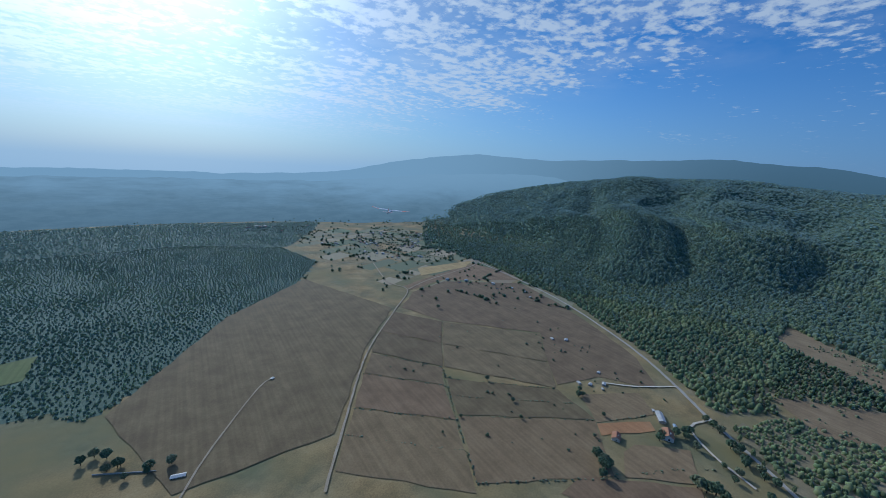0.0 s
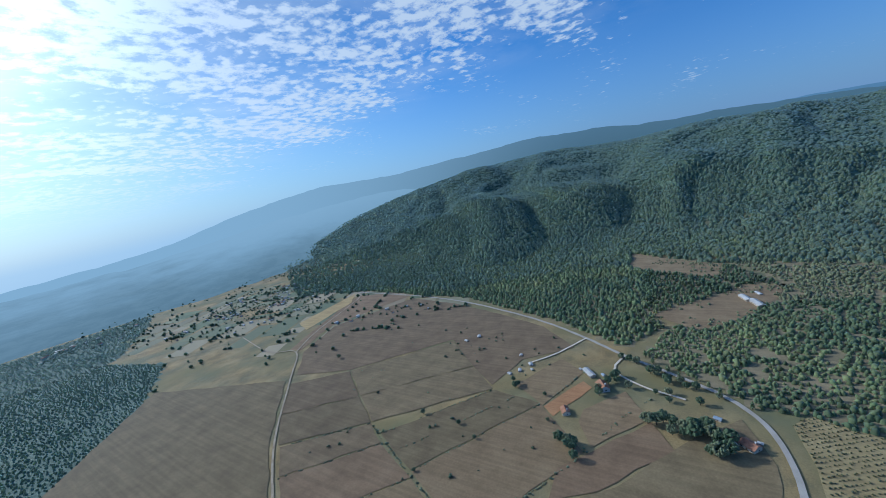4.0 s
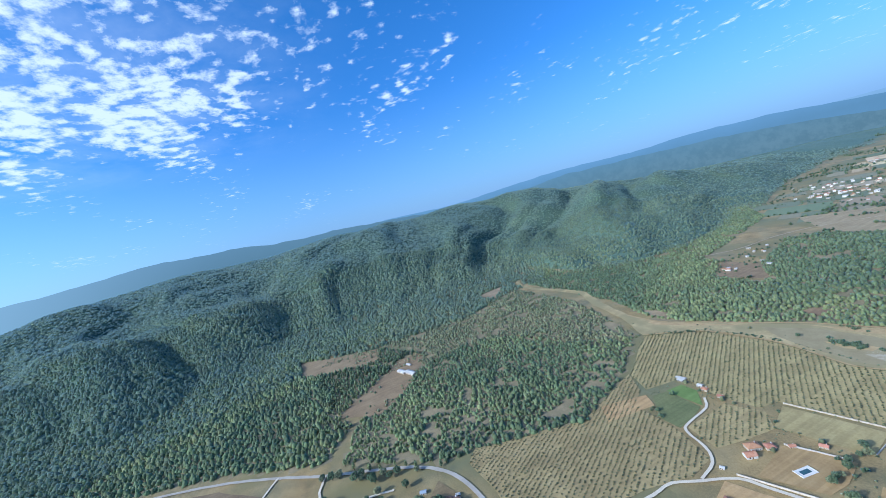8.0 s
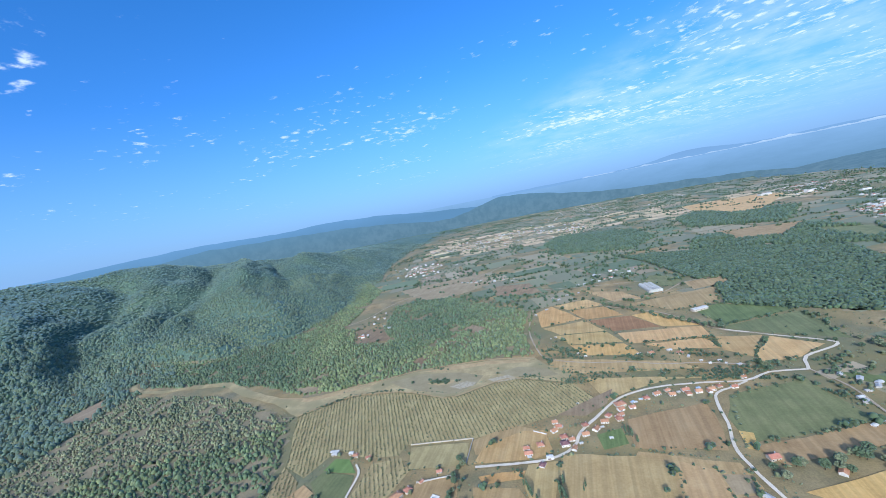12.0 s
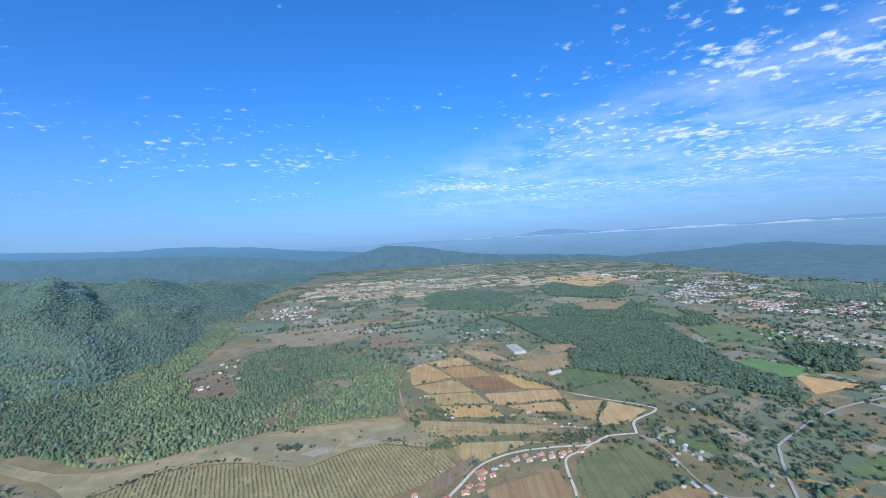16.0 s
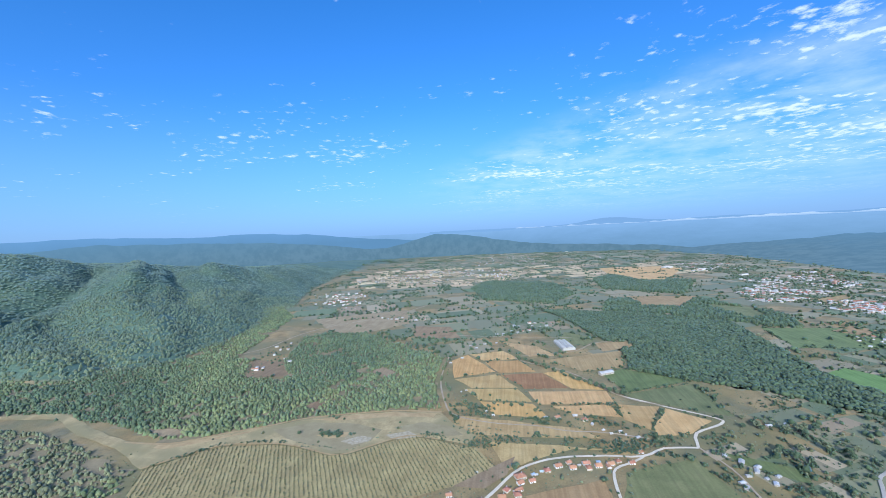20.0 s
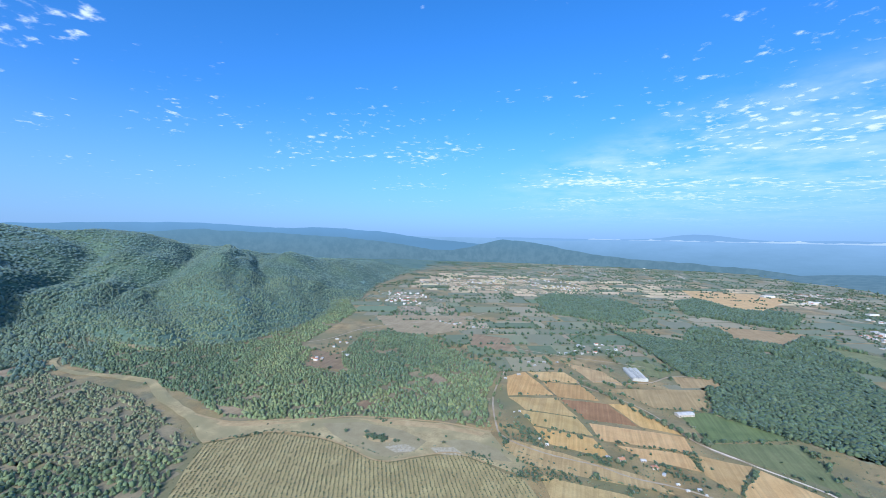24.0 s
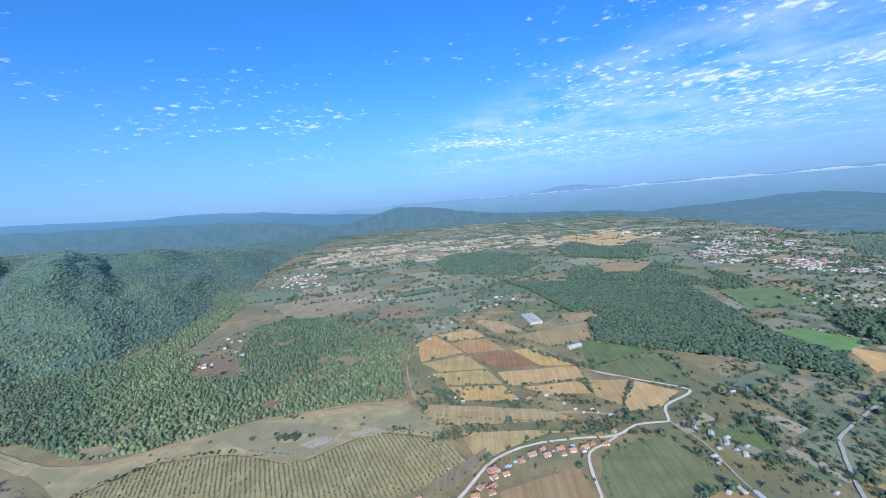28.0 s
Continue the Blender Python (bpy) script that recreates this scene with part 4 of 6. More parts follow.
ROADS = [
    ("road", 4.5, CHALK_ROAD, "white chalk lane past the cottages", [(-89, 193), (-45, 203), (-28, 216), (-23, 233), (-12, 250), (6, 276), (33, 291), (67, 297), (94, 299), (113, 311), (138, 314)]),
    ("road", 4.0, CHALK_ROAD, "white chalk lane bending south", [(94, 298), (85, 291), (71, 282), (67, 268), (66, 245), (62, 223), (64, 207), (70, 185), (84, 150)]),
    ("road", 3.6, DIRT_ROAD, "pale dirt track along the riverbank", [(-84, 510), (-81, 433), (-65, 371), (-52, 349), (-17, 338), (22, 336), (45, 330), (74, 330), (107, 324)]),
    ("road", 4.5, CHALK_ROAD, "white chalk road beside the stubble fields", [(138, 314), (146, 335), (172, 352), (173, 362), (138, 382), (106, 402)]),
    ("road", 3.6, DIRT_ROAD, "dirt road round the stubble fields", [(138, 382), (106, 402), (67, 461), (5, 510), (80, 536), (119, 577), (163, 591)]),
    ("road", 4.2, ASPHALT, "straight grey asphalt road", [(448, 378), (332, 346), (245, 298), (226, 280), (199, 236), (183, 201), (168, 170), (158, 140), (150, 100)]),
    ("road", 4.0, CHALK_ROAD, "pale side lane", [(167, 168), (196, 177), (224, 170), (260, 165)]),
    ("road", 3.0, DIRT_ROAD, "narrow dirt lane between houses", [(138, 314), (148, 289), (152, 240), (181, 232)]),
    ("road", 3.5, DIRT_ROAD, "dirt track to the greenhouse", [(-88, 616), (-7, 607), (59, 606), (92, 603)]),
    ("road", 5.0, DIRT_ROAD, "pale road to the hillside village", [(-420, 490), (-384, 543), (-372, 616), (-338, 679), (-250, 760), (-190, 880)]),
    ("road", 6.5, ASPHALT, "grey asphalt valley road in a long bend", [(-120, 12), (-158, 20), (-192, 21), (-226, 13), (-249, -4), (-268, -31), (-293, -73), (-320, -111), (-349, -158), (-377, -220), (-408, -310), (-427, -412), (-440, -560)]),
    ("road", 4.0, CHALK_ROAD, "white farm drive", [(-293, -73), (-268, -77), (-250, -56), (-240, -27)]),
    ("road", 4.0, CHALK_ROAD, "pale farm drive", [(-320, -111), (-284, -131), (-262, -150)]),
    ("road", 4.0, CHALK_ROAD, "white chalk lane past the pool house", [(-141, 60), (-141, 80), (-140, 97), (-140, 110), (-132, 123), (-123, 137), (-112, 141), (-98, 146), (-88, 148), (-77, 146), (-66, 142), (-40, 130)]),
    ("road", 3.5, CHALK_ROAD, "white chalk lane to the white hut", [(-133, 124), (-137, 138), (-147, 146), (-163, 151), (-167, 159), (-170, 179), (-178, 188)]),
    ("road", 3.6, DIRT_ROAD, "long straight dirt farm track", [(-10, -160), (-31, -196), (-94, -299), (-168, -386), (-223, -452), (-214, -501), (-238, -612)]),
    ("road", 4.0, DIRT_ROAD, "pale track across the far fields", [(-223, -452), (-282, -483), (-401, -523), (-443, -543), (-428, -413)]),
    ("road", 2.5, DIRT_ROAD, "faint footpath over the dry field", [(61, -190), (42, -228), (6, -285), (-7, -295)]),
]
OCHRE_BANK = material("ochre_bank", [(0.36, 0.25, 0.12), (0.44, 0.32, 0.16), (0.50, 0.38, 0.21)], 7.0, fine=0.8, bump=0.6)
ROADS += [
    ("river_bank", 5.0, OCHRE_BANK, "eroded ochre earth bank along the riverbed", [(-335, 277), (-291, 279), (-257, 297), (-223, 314), (-193, 331), (-147, 345), (-110, 353), (-66, 354)]),
    ("river_bank", 3.5, OCHRE_BANK, "low ochre earth bank below the orchard", [(-282, 246), (-244, 280), (-200, 288), (-180, 287), (-162, 283), (-143, 278), (-128, 281), (-107, 298), (-85, 311), (-60, 307)]),
    ("river_bank", 15.0, GRAVEL, "pale gravel wash in the narrow upper riverbed", [(-300, 272), (-340, 273), (-392, 288), (-455, 313), (-507, 307), (-562, 295), (-618, 300), (-650, 316)]),
]
for n, (name, width, mat, label, points) in enumerate(ROADS):
    road(name, points, width * 0.48, mat, label, 0.52 + 0.012 * n)

# ---- woods ----
def tree_template(kind, rng):
    """Points and triangles of one small tree of unit height, of several ragged lumps."""
    pts, faces = [], []

    def lump(cx, cy, cz, rx, rz, sides, point=False):
        base = len(pts)
        levels = [(-1.0, 0.35), (-0.25, 1.0), (0.45, 0.72)] if not point else [(-1.0, 0.4), (-0.55, 1.0), (0.2, 0.72)]
        for h, r in levels:
            off = rng.random() * 6.28
            for s in range(sides):
                a = off + 6.283 * s / sides
                q = r * rx * (0.75 + 0.5 * rng.random())
                pts.append((cx + q * math.cos(a), cy + q * math.sin(a), cz + rz * (h + 0.3 * (rng.random() - 0.5))))
        pts.append((cx, cy, cz + rz))
        for l in range(2):
            for s in range(sides):
                a, b = base + l * sides + s, base + l * sides + (s + 1) % sides
                faces.extend([(a, b, b + sides), (a, b + sides, a + sides)])
        for s in range(sides):
            faces.append((base + 2 * sides + s, base + 2 * sides + (s + 1) % sides, base + 3 * sides))

    if kind == "pine":
        lump(0, 0, 0.5, 0.40, 0.5, 4, True)
    elif kind == "dot":
        n, off = 5, rng.random() * 6.28
        for h, r in ((0.1, 0.46), (0.55, 0.40)):
            for s in range(n):
                q = r * (0.55 + 0.9 * rng.random())
                pts.append((q * math.cos(off + 6.283 * s / n), q * math.sin(off + 6.283 * s / n), h + 0.36 * (rng.random() - 0.5)))
        pts.append((0.24 * (rng.random() - 0.5), 0.24 * (rng.random() - 0.5), 0.85 + 0.25 * rng.random()))
        for s in range(n):
            a, b = s, (s + 1) % n
            faces.extend([(a, b, b + n), (a, b + n, a + n), (a + n, b + n, 2 * n)])
    elif kind == "cap":
        n, off = 5, rng.random() * 6.28
        for s in range(n):
            q = 0.5 * (0.7 + 0.6 * rng.random())
            pts.append((q * math.cos(off + 6.283 * s / n), q * math.sin(off + 6.283 * s / n), 0.25 + 0.3 * rng.random()))
        pts.append((0.1 * rng.random(), 0.1 * rng.random(), 0.95))
        for s in range(n):
            faces.append((s, (s + 1) % n, n))
    elif kind == "far":
        lump(0, 0, 0.40, 0.52, 0.42, 4)
    elif kind == "olive":
        lump(-0.12, 0.05, 0.55, 0.38, 0.38, 5)
        lump(0.22, -0.08, 0.6, 0.3, 0.3, 4)
    else:
        for n in range(3):
            lump(0.24 * math.cos(n * 2.2), 0.24 * math.sin(n * 2.2), 0.45 + 0.13 * n, 0.34, 0.32, 4)
    return np.array(pts), np.array(faces)


def scatter(name, kind, x, y, tall, mat, label, seed, squash=(0.8, 1.25)):
    """Many trees of one kind as one mesh."""
    rng = np.random.default_rng(seed)
    kinds = [tree_template(kind, random.Random(seed + i)) for i in range(5)]
    z = land(x, y)
    pick = rng.integers(0, 5, len(x))
    all_pts, all_tri, base = [], [], 0
    for i, (p, f) in enumerate(kinds):
        m = pick == i
        n = int(m.sum())
        if not n:
            continue
        a, h, w = rng.random(n) * 6.283, tall[m], rng.uniform(*squash, n)
        c, s = np.cos(a)[:, None], np.sin(a)[:, None]
        px = (p[:, 0] * c - p[:, 1] * s) * (h * w)[:, None] + x[m][:, None]
        py = (p[:, 0] * s + p[:, 1] * c) * (h * w)[:, None] + y[m][:, None]
        pz = p[:, 2] * h[:, None] + z[m][:, None] - 0.2
        all_pts.append(np.stack([px, py, pz], -1).reshape(-1, 3))
        all_tri.append((f[None] + (np.arange(n) * len(p))[:, None, None] + base).reshape(-1, 3))
        base += n * len(p)
    pts, tri = np.concatenate(all_pts).astype(np.float32), np.concatenate(all_tri).astype(np.int32)
    me = bpy.data.meshes.new(name)
    me.vertices.add(len(pts))
    me.vertices.foreach_set("co", pts.ravel())
    me.loops.add(tri.size)
    me.loops.foreach_set("vertex_index", tri.ravel())
    me.polygons.add(len(tri))
    me.polygons.foreach_set("loop_start", np.arange(0, tri.size, 3, dtype=np.int32))
    me.polygons.foreach_set("loop_total", np.full(len(tri), 3, np.int32))
    me.update(calc_edges=True)
    me.materials.append(mat)
    return tagged(new(name, me), label, "forest", kind="stuff")


OPEN_GROUND = [c for _, _, c in FIELDS] + [[(-384, 277), (-326, 258), (-282, 245), (-200, 288), (-143, 278), (-107, 298), (-85, 311), (-34, 302), (-50, 332), (-66, 355), (-110, 354), (-147, 346), (-223, 315), (-257, 297), (-330, 279)]]


def clear_of(x, y, polys):
    keep = np.ones(len(x), bool)
    for c in polys:
        keep &= ~inside(x, y, c)
    return keep


def hill_woods():
    rng = np.random.default_rng(11)
    n = 168000
    turn = np.radians(rng.uniform(22, 150, n))
    far = np.sqrt(rng.uniform(560.0 ** 2, 1950.0 ** 2, n))
    x, y = -far * np.sin(turn), far * np.cos(turn)
    z = land(x, y)
    gaps = soft_noise(x / 90, y / 90, 8) * 0.55 + soft_noise(x / 25, y / 25, 9) * 0.45
    crest = np.interp(np.degrees(turn), BEARINGS, CRESTS)
    thin = np.interp(far, (900, 1300, 1950), (0.9, 0.6, 0.3)) * np.interp(np.degrees(turn), (124, 150), (1.0, 0.4))
    foot = np.interp(np.degrees(turn), BEARINGS, FEET)
    ok = ((z > 1.2) | ((far > foot - 170) & (np.degrees(turn) > 60))) & (far < crest + 90) & (gaps > np.where(far < 1000, 0.16, 0.1) * np.interp(np.degrees(turn), (92, 102), (1.0, 0.0))) & (rng.random(n) < thin) & clear_of(x, y, OPEN_GROUND)
    ok[ok] = off_roads(x[ok], y[ok], 1.5)
    x, y, far = x[ok], y[ok], far[ok]
    near = far < 1150
    tall = rng.uniform(3.6, 7.2, len(x)) * np.clip(far / 1000, 1, 2.2) ** 0.5 * np.interp(np.degrees(turn[ok]), (52, 72), (0.66, 1.0))
    scatter("forest", "dot", x[near], y[near], tall[near], LEAVES_HILL, "dense green pine forest on the lower slopes", 21, (0.8, 1.15))
    scatter("forest", "cap", x[~near], y[~near], tall[~near], LEAVES_HILL, "hazy green forest covering the hills", 22, (0.9, 1.3))


hill_woods()

WOODS = [
    ("pine", LEAVES_PINE, "pines between the two clearings", 4.4, (3.4, 6.2), 0.24, [(-560, 12), (-474, 59), (-477, 27), (-442, 0), (-404, -41), (-382, -57), (-352, -45), (-362, -85), (-420, -65), (-541, -82), (-531, -69), (-508, -22), (-504, 3)]),
    ("dot", LEAVES_PINE, "pine wood above the dry riverbed", 3.4, (2.4, 4.4), 0.29, [(-384, 305), (-340, 292), (-290, 280), (-257, 299), (-223, 316), (-193, 333), (-147, 347), (-110, 356), (-68, 358), (-88, 430), (-92, 506), (-160, 560), (-200, 590), (-250, 625), (-318, 632), (-352, 600), (-316, 485), (-274, 428), (-332, 420), (-372, 488), (-400, 490), (-430, 620), (-470, 760), (-600, 900), (-900, 800), (-1000, 500), (-720, 420), (-660, 345), (-600, 308)]),
    ("dot", LEAVES_PINE, "young pine plantation beside the valley road", 3.5, (2.3, 4.3), 0.27, [(-240, 16), (-262, -13), (-300, -58), (-352, -42), (-420, 36), (-440, 110), (-400, 170), (-330, 190), (-285, 236), (-240, 176), (-212, 115), (-240, 36)]),
    ("dot", LEAVES_SCRUB, "open scrub with bare soil between the bushes", 3.8, (2.0, 4.0), 0.33, [(-285, 240), (-330, 192), (-400, 172), (-440, 112), (-420, 38), (-488, 60), (-560, 20), (-680, 60), (-800, 250), (-700, 300), (-600, 280), (-520, 284), (-440, 282), (-384, 272)]),
    ("dot", LEAVES_PINE, "dark pine belt along the valley road", 4.6, (3.6, 6.4), 0.16, [(-308, -75), (-360, -155), (-420, -300), (-450, -560), (-480, -760), (-760, -640), (-760, -60), (-680, 60), (-600, 20), (-640, -62), (-541, -78), (-420, -60), (-362, -82), (-350, -50)]),
    ("far", LEAVES_OAK, "dense green oak wood on the plain", 3.1, (3.6, 6.0), 0.08, [(135, 470), (150, 537), (95, 739), (62, 805), (228, 775), (359, 699), (330, 470), (345, 410), (321, 363), (252, 415)]),
    ("dot", LEAVES_HILL, "dark forest on the shaded plain", 3.6, (1.5, 2.6), 0.03, [(112, -297), (136, -317), (300, -330), (520, -370), (560, -640), (380, -800), (60, -860), (-110, -800), (-148, -659), (-24, -440)]),
    ("dot", LEAVES_OAK, "dark wood in the middle of the plain", 5.0, (5, 8), 0.15, [(-116, 1115), (-77, 1249), (130, 1184), (159, 991), (92, 880), (-63, 927)]),
    ("dot", LEAVES_OAK, "far dark wood on the plain", 6.0, (6, 9), 0.12, [(256, 1256), (330, 1348), (516, 1173), (395, 966), (242, 1058)]),
    ("dot", LEAVES_OAK, "broad dark wood behind the oaks", 4.6, (4.5, 7.5), 0.2, [(180, 801), (219, 913), (401, 915), (470, 749), (433, 653), (370, 700)]),
    ("oak", LEAVES_OAK, "small wood beside the town", 5.0, (5, 8), 0.15, [(409, 497), (465, 538), (511, 506), (437, 429), (392, 430)]),
    ("oak", LEAVES_OAK, "dark grove east of the straight road", 4.6, (5, 9), 0.12, [(262, 226), (330, 290), (420, 330), (400, 240), (300, 180), (256, 196)]),
    ("dot", LEAVES_HILL, "dark woods on the slope beyond the town", 5.5, (3, 5), 0.3, [(790, 860), (850, 950), (900, 1110), (1010, 1080), (1060, 820), (960, 640), (890, 740)]),
    ("cap", LEAVES_HILL, "hazy forest stretching down the valley", 6.0, (2.6, 4.6), 0.05, [(520, -370), (900, -420), (1020, -560), (760, -880), (420, -1080), (60, -1140), (-280, -1100), (-230, -980), (-130, -800), (-110, -800), (60, -860), (380, -800), (560, -640)]),
]


def plain_woods():
    for n, (kind, mat, label, gap, tall, bare, corners) in enumerate(WOODS):
        rng = np.random.default_rng(40 + n)
        cx, cy = np.array(corners).T
        gx, gy = np.meshgrid(np.arange(cx.min(), cx.max(), gap), np.arange(cy.min(), cy.max(), gap))
        x = gx.ravel() + rng.uniform(-0.5, 0.5, gx.size) * gap
        y = gy.ravel() + rng.uniform(-0.5, 0.5, gx.size) * gap
        ok = inside(x, y, corners) & clear_of(x, y, OPEN_GROUND)
        ok &= (soft_noise(x / 40, y / 40, 30 + n) * 0.35 + soft_noise(x / 8, y / 8, 50 + n) * 0.65) > bare
        ok &= land(x, y) < 2.5
        ok[ok] = off_roads(x[ok], y[ok], 1.0)
        x, y = x[ok], y[ok]
        scatter("forest", kind, x, y, rng.uniform(*tall, len(x)) * (0.8 + 0.4 * soft_noise(x / 30, y / 30, 71)), mat, label, 60 + n)


plain_woods()
UNDERGROWTH = material("dry_undergrowth", [(0.20, 0.175, 0.10), (0.27, 0.225, 0.13), (0.36, 0.29, 0.17)], 22.0, fine=1.6, bump=0.3)

LOW_CANOPY = material("low_leaf_canopy", [(0.08, 0.13, 0.09), (0.105, 0.155, 0.105), (0.13, 0.18, 0.12)], 60.0, fine=4.0, bump=0.4, sheen=0.15)


def wood_floor(corners, mat, cell=9.0):
    """The ground of a wood, laid over the land in small pieces."""
    cx, cy = np.array(corners).T
    gx, gy = np.meshgrid(np.arange(cx.min(), cx.max(), cell), np.arange(cy.min(), cy.max(), cell))
    x, y = gx.ravel(), gy.ravel()
    ok = inside(x + cell / 2, y + cell / 2, corners) & (land(x + cell / 2, y + cell / 2) < 2.5)
    x, y = x[ok], y[ok]
    px = np.stack([x, x + cell, x + cell, x], -1).ravel()
    py = np.stack([y, y, y + cell, y + cell], -1).ravel()
    pts = np.stack([px, py, land(px, py) + 0.05], -1)
    me = mesh_from("wood_floor", pts, np.arange(len(pts)).reshape(-1, 4), mat)
    tagged(new("wood_floor", me), "dry undergrowth beneath the trees", "ground", kind="structure")


for n in (0, 1, 2, 3, 4, 5, 6, 11, 12, 13):
    wood_floor(WOODS[n][-1], LOW_CANOPY if n in (6, 12, 13) else UNDERGROWTH)


# how many houses stand where
TOWN_AREAS = [(200, [(-600, 1290), (-420, 1640), (-40, 1620), (40, 1450), (-130, 1200)]),
    (170, [(520, 1015), (480, 870), (530, 850), (604, 880), (700, 960), (680, 1110)]),
    (120, [(570, 842), (560, 720), (610, 690), (700, 760), (800, 930), (690, 890)]),
    (60, [(-534, 864), (-584, 1044), (-484, 1083), (-323, 977), (-301, 904), (-374, 818)]),
    (110, [(760, 1210), (900, 1330), (868, 1137), (800, 960), (700, 991)]),
    (80, [(640, 1640), (600, 1386), (750, 1363), (833, 1517), (789, 1682)]),
    (40, [(675, 1307), (600, 1089), (696, 1091), (754, 1245)]),
    (140, [(-240, 1790), (-150, 2500), (300, 2900), (560, 2000), (200, 1800)]),
    (26, [(300, 330), (420, 390), (560, 430), (520, 300), (380, 250)]),
    (150, [(600, 800), (720, 870), (870, 750), (760, 630), (640, 640)]),
    (40, [(430, 560), (520, 700), (600, 690), (640, 600), (540, 480)]),
    (12, [(-380, 440), (-370, 560), (-345, 660), (-310, 670), (-320, 560), (-300, 470), (-330, 420)]),
    (10, [(-380, -330), (-350, -400), (-290, -480), (-320, -490), (-400, -380)]),
    (14, [(-280, 742), (-200, 760), (-120, 720), (-140, 690)]),
    (16, [(-40, 600), (40, 640), (100, 700), (20, 700)]),
    (30, [(-430, -600), (-250, -640), (-180, -800), (-380, -860)]),
    (64, [(-330, -575), (-455, -600), (-560, -800), (-440, -940), (-270, -860)]),
    (22, [(-190, -930), (-60, -990), (-90, -1060), (-230, -1040)])]


def plain_hedges():
    """Rows and single trees along the borders of the far plots."""
    rng = np.random.default_rng(77)
    xs, ys = [], []
    for quad in PLOT_EDGES:
        for a, b in ((0, 1), (1, 2)):
            roll = rng.random()
            if roll > 0.85:
                continue
            (ax, ay, _), (bx, by, _) = quad[a], quad[b]
            n = int(math.hypot(bx - ax, by - ay) / (5 if roll < 0.3 else 15))
            f = rng.random(n)
            xs.append(ax + (bx - ax) * f + rng.normal(0, 1.8, n))
            ys.append(ay + (by - ay) * f + rng.normal(0, 1.8, n))
    n = 60000
    far, turn = np.sqrt(rng.uniform(0.04, 1, n)) * 2500, np.radians(np.where(rng.random(n) < 0.8, rng.uniform(-62, 30, n), rng.uniform(118, 215, n)))
    px, py = -far * np.sin(turn), far * np.cos(turn)
    clump = (soft_noise(px / 70, py / 70, 35) * 0.5 + soft_noise(px / 22, py / 22, 36) * 0.5) > np.where(py > 1050, 0.60, 0.55)
    clump &= (land(px, py) < 6) & ((py > 420) | (py < -150)) & clear_of(px, py, [c for _, _, c in FIELDS])
    xs.append(px[clump])
    ys.append(py[clump])
    x, y = np.concatenate(xs), np.concatenate(ys)
    ok = np.ones(len(x), bool)
    for corners in [w[-1] for w in WOODS] + [c for _, c in TOWN_AREAS[:4]]:
        ok &= ~inside(x, y, corners)
    x, y = x[ok], y[ok]
    scatter("hedgerow", "far", x, y, rng.uniform(2.5, 7, len(x)), LEAVES_OAK, "dark hedgerow trees along the plots of the plain", 78)


plain_hedges()

def orchards():
    for n, (label, corners) in enumerate(ORCHARDS):
        turn, row, gap = -31.5, 3.0, 2.3
        rng = np.random.default_rng(80 + n)
        a = radians(turn)
        u, v = np.meshgrid(np.arange(-420, 420, gap), np.arange(-420, 420, row))
        u, v = u.ravel() + rng.normal(0, 0.32, u.size), v.ravel() + rng.normal(0, 0.24, u.size)
        x, y = -160 + u * math.sin(a) + v * math.cos(a), 240 + u * math.cos(a) - v * math.sin(a)
        ok = inside(x, y, corners) & (rng.random(len(x)) > 0.06)
        ob = scatter("olive_orchard", "olive", x[ok], y[ok], rng.uniform(1.0, 1.6, ok.sum()), LEAVES_OLIVE, label, 90 + n)
        ob["category"] = "orchard"


orchards()



def borders():
    """Bushes and small trees along the edges of the nearer plots, thicker towards the east."""
    rng = np.random.default_rng(141)
    xs, ys, hs = [], [], []
    for _, mat, corners in FIELDS:
        for (ax, ay), (bx, by) in zip(corners, corners[1:] + corners[:1]):
            if ay < 140 or by < 140 or ax < -420 or rng.random() > (0.3 if mat in (STRAW, ORANGE, RUST) else 0.9 if ax > 60 else 0.45):
                continue
            n = int(math.hypot(bx - ax, by - ay) / (2.6 if ax > 60 else 5.0))
            f = rng.random(n)
            f = f[soft_noise(f * n / 4.0, np.full(n, ax * 0.37), 5) > 0.35]
            xs.append(ax + (bx - ax) * f + rng.normal(0, 1.2, len(f)))
            ys.append(ay + (by - ay) * f + rng.normal(0, 1.2, len(f)))
            hs.append(rng.uniform(0.8, 2.4, len(f)) + (rng.random(len(f)) < 0.14) * rng.uniform(1, 4, len(f)))
    x, y, h = np.concatenate(xs), np.concatenate(ys), np.concatenate(hs)
    ok = off_roads(x, y, 1.5)
    x, y, h = x[ok], y[ok], h[ok]
    scatter("hedgerow", "oak", x, y, h, LEAVES_OAK, "uneven bushes and small trees bordering the plots", 142)["category"] = "hedge"


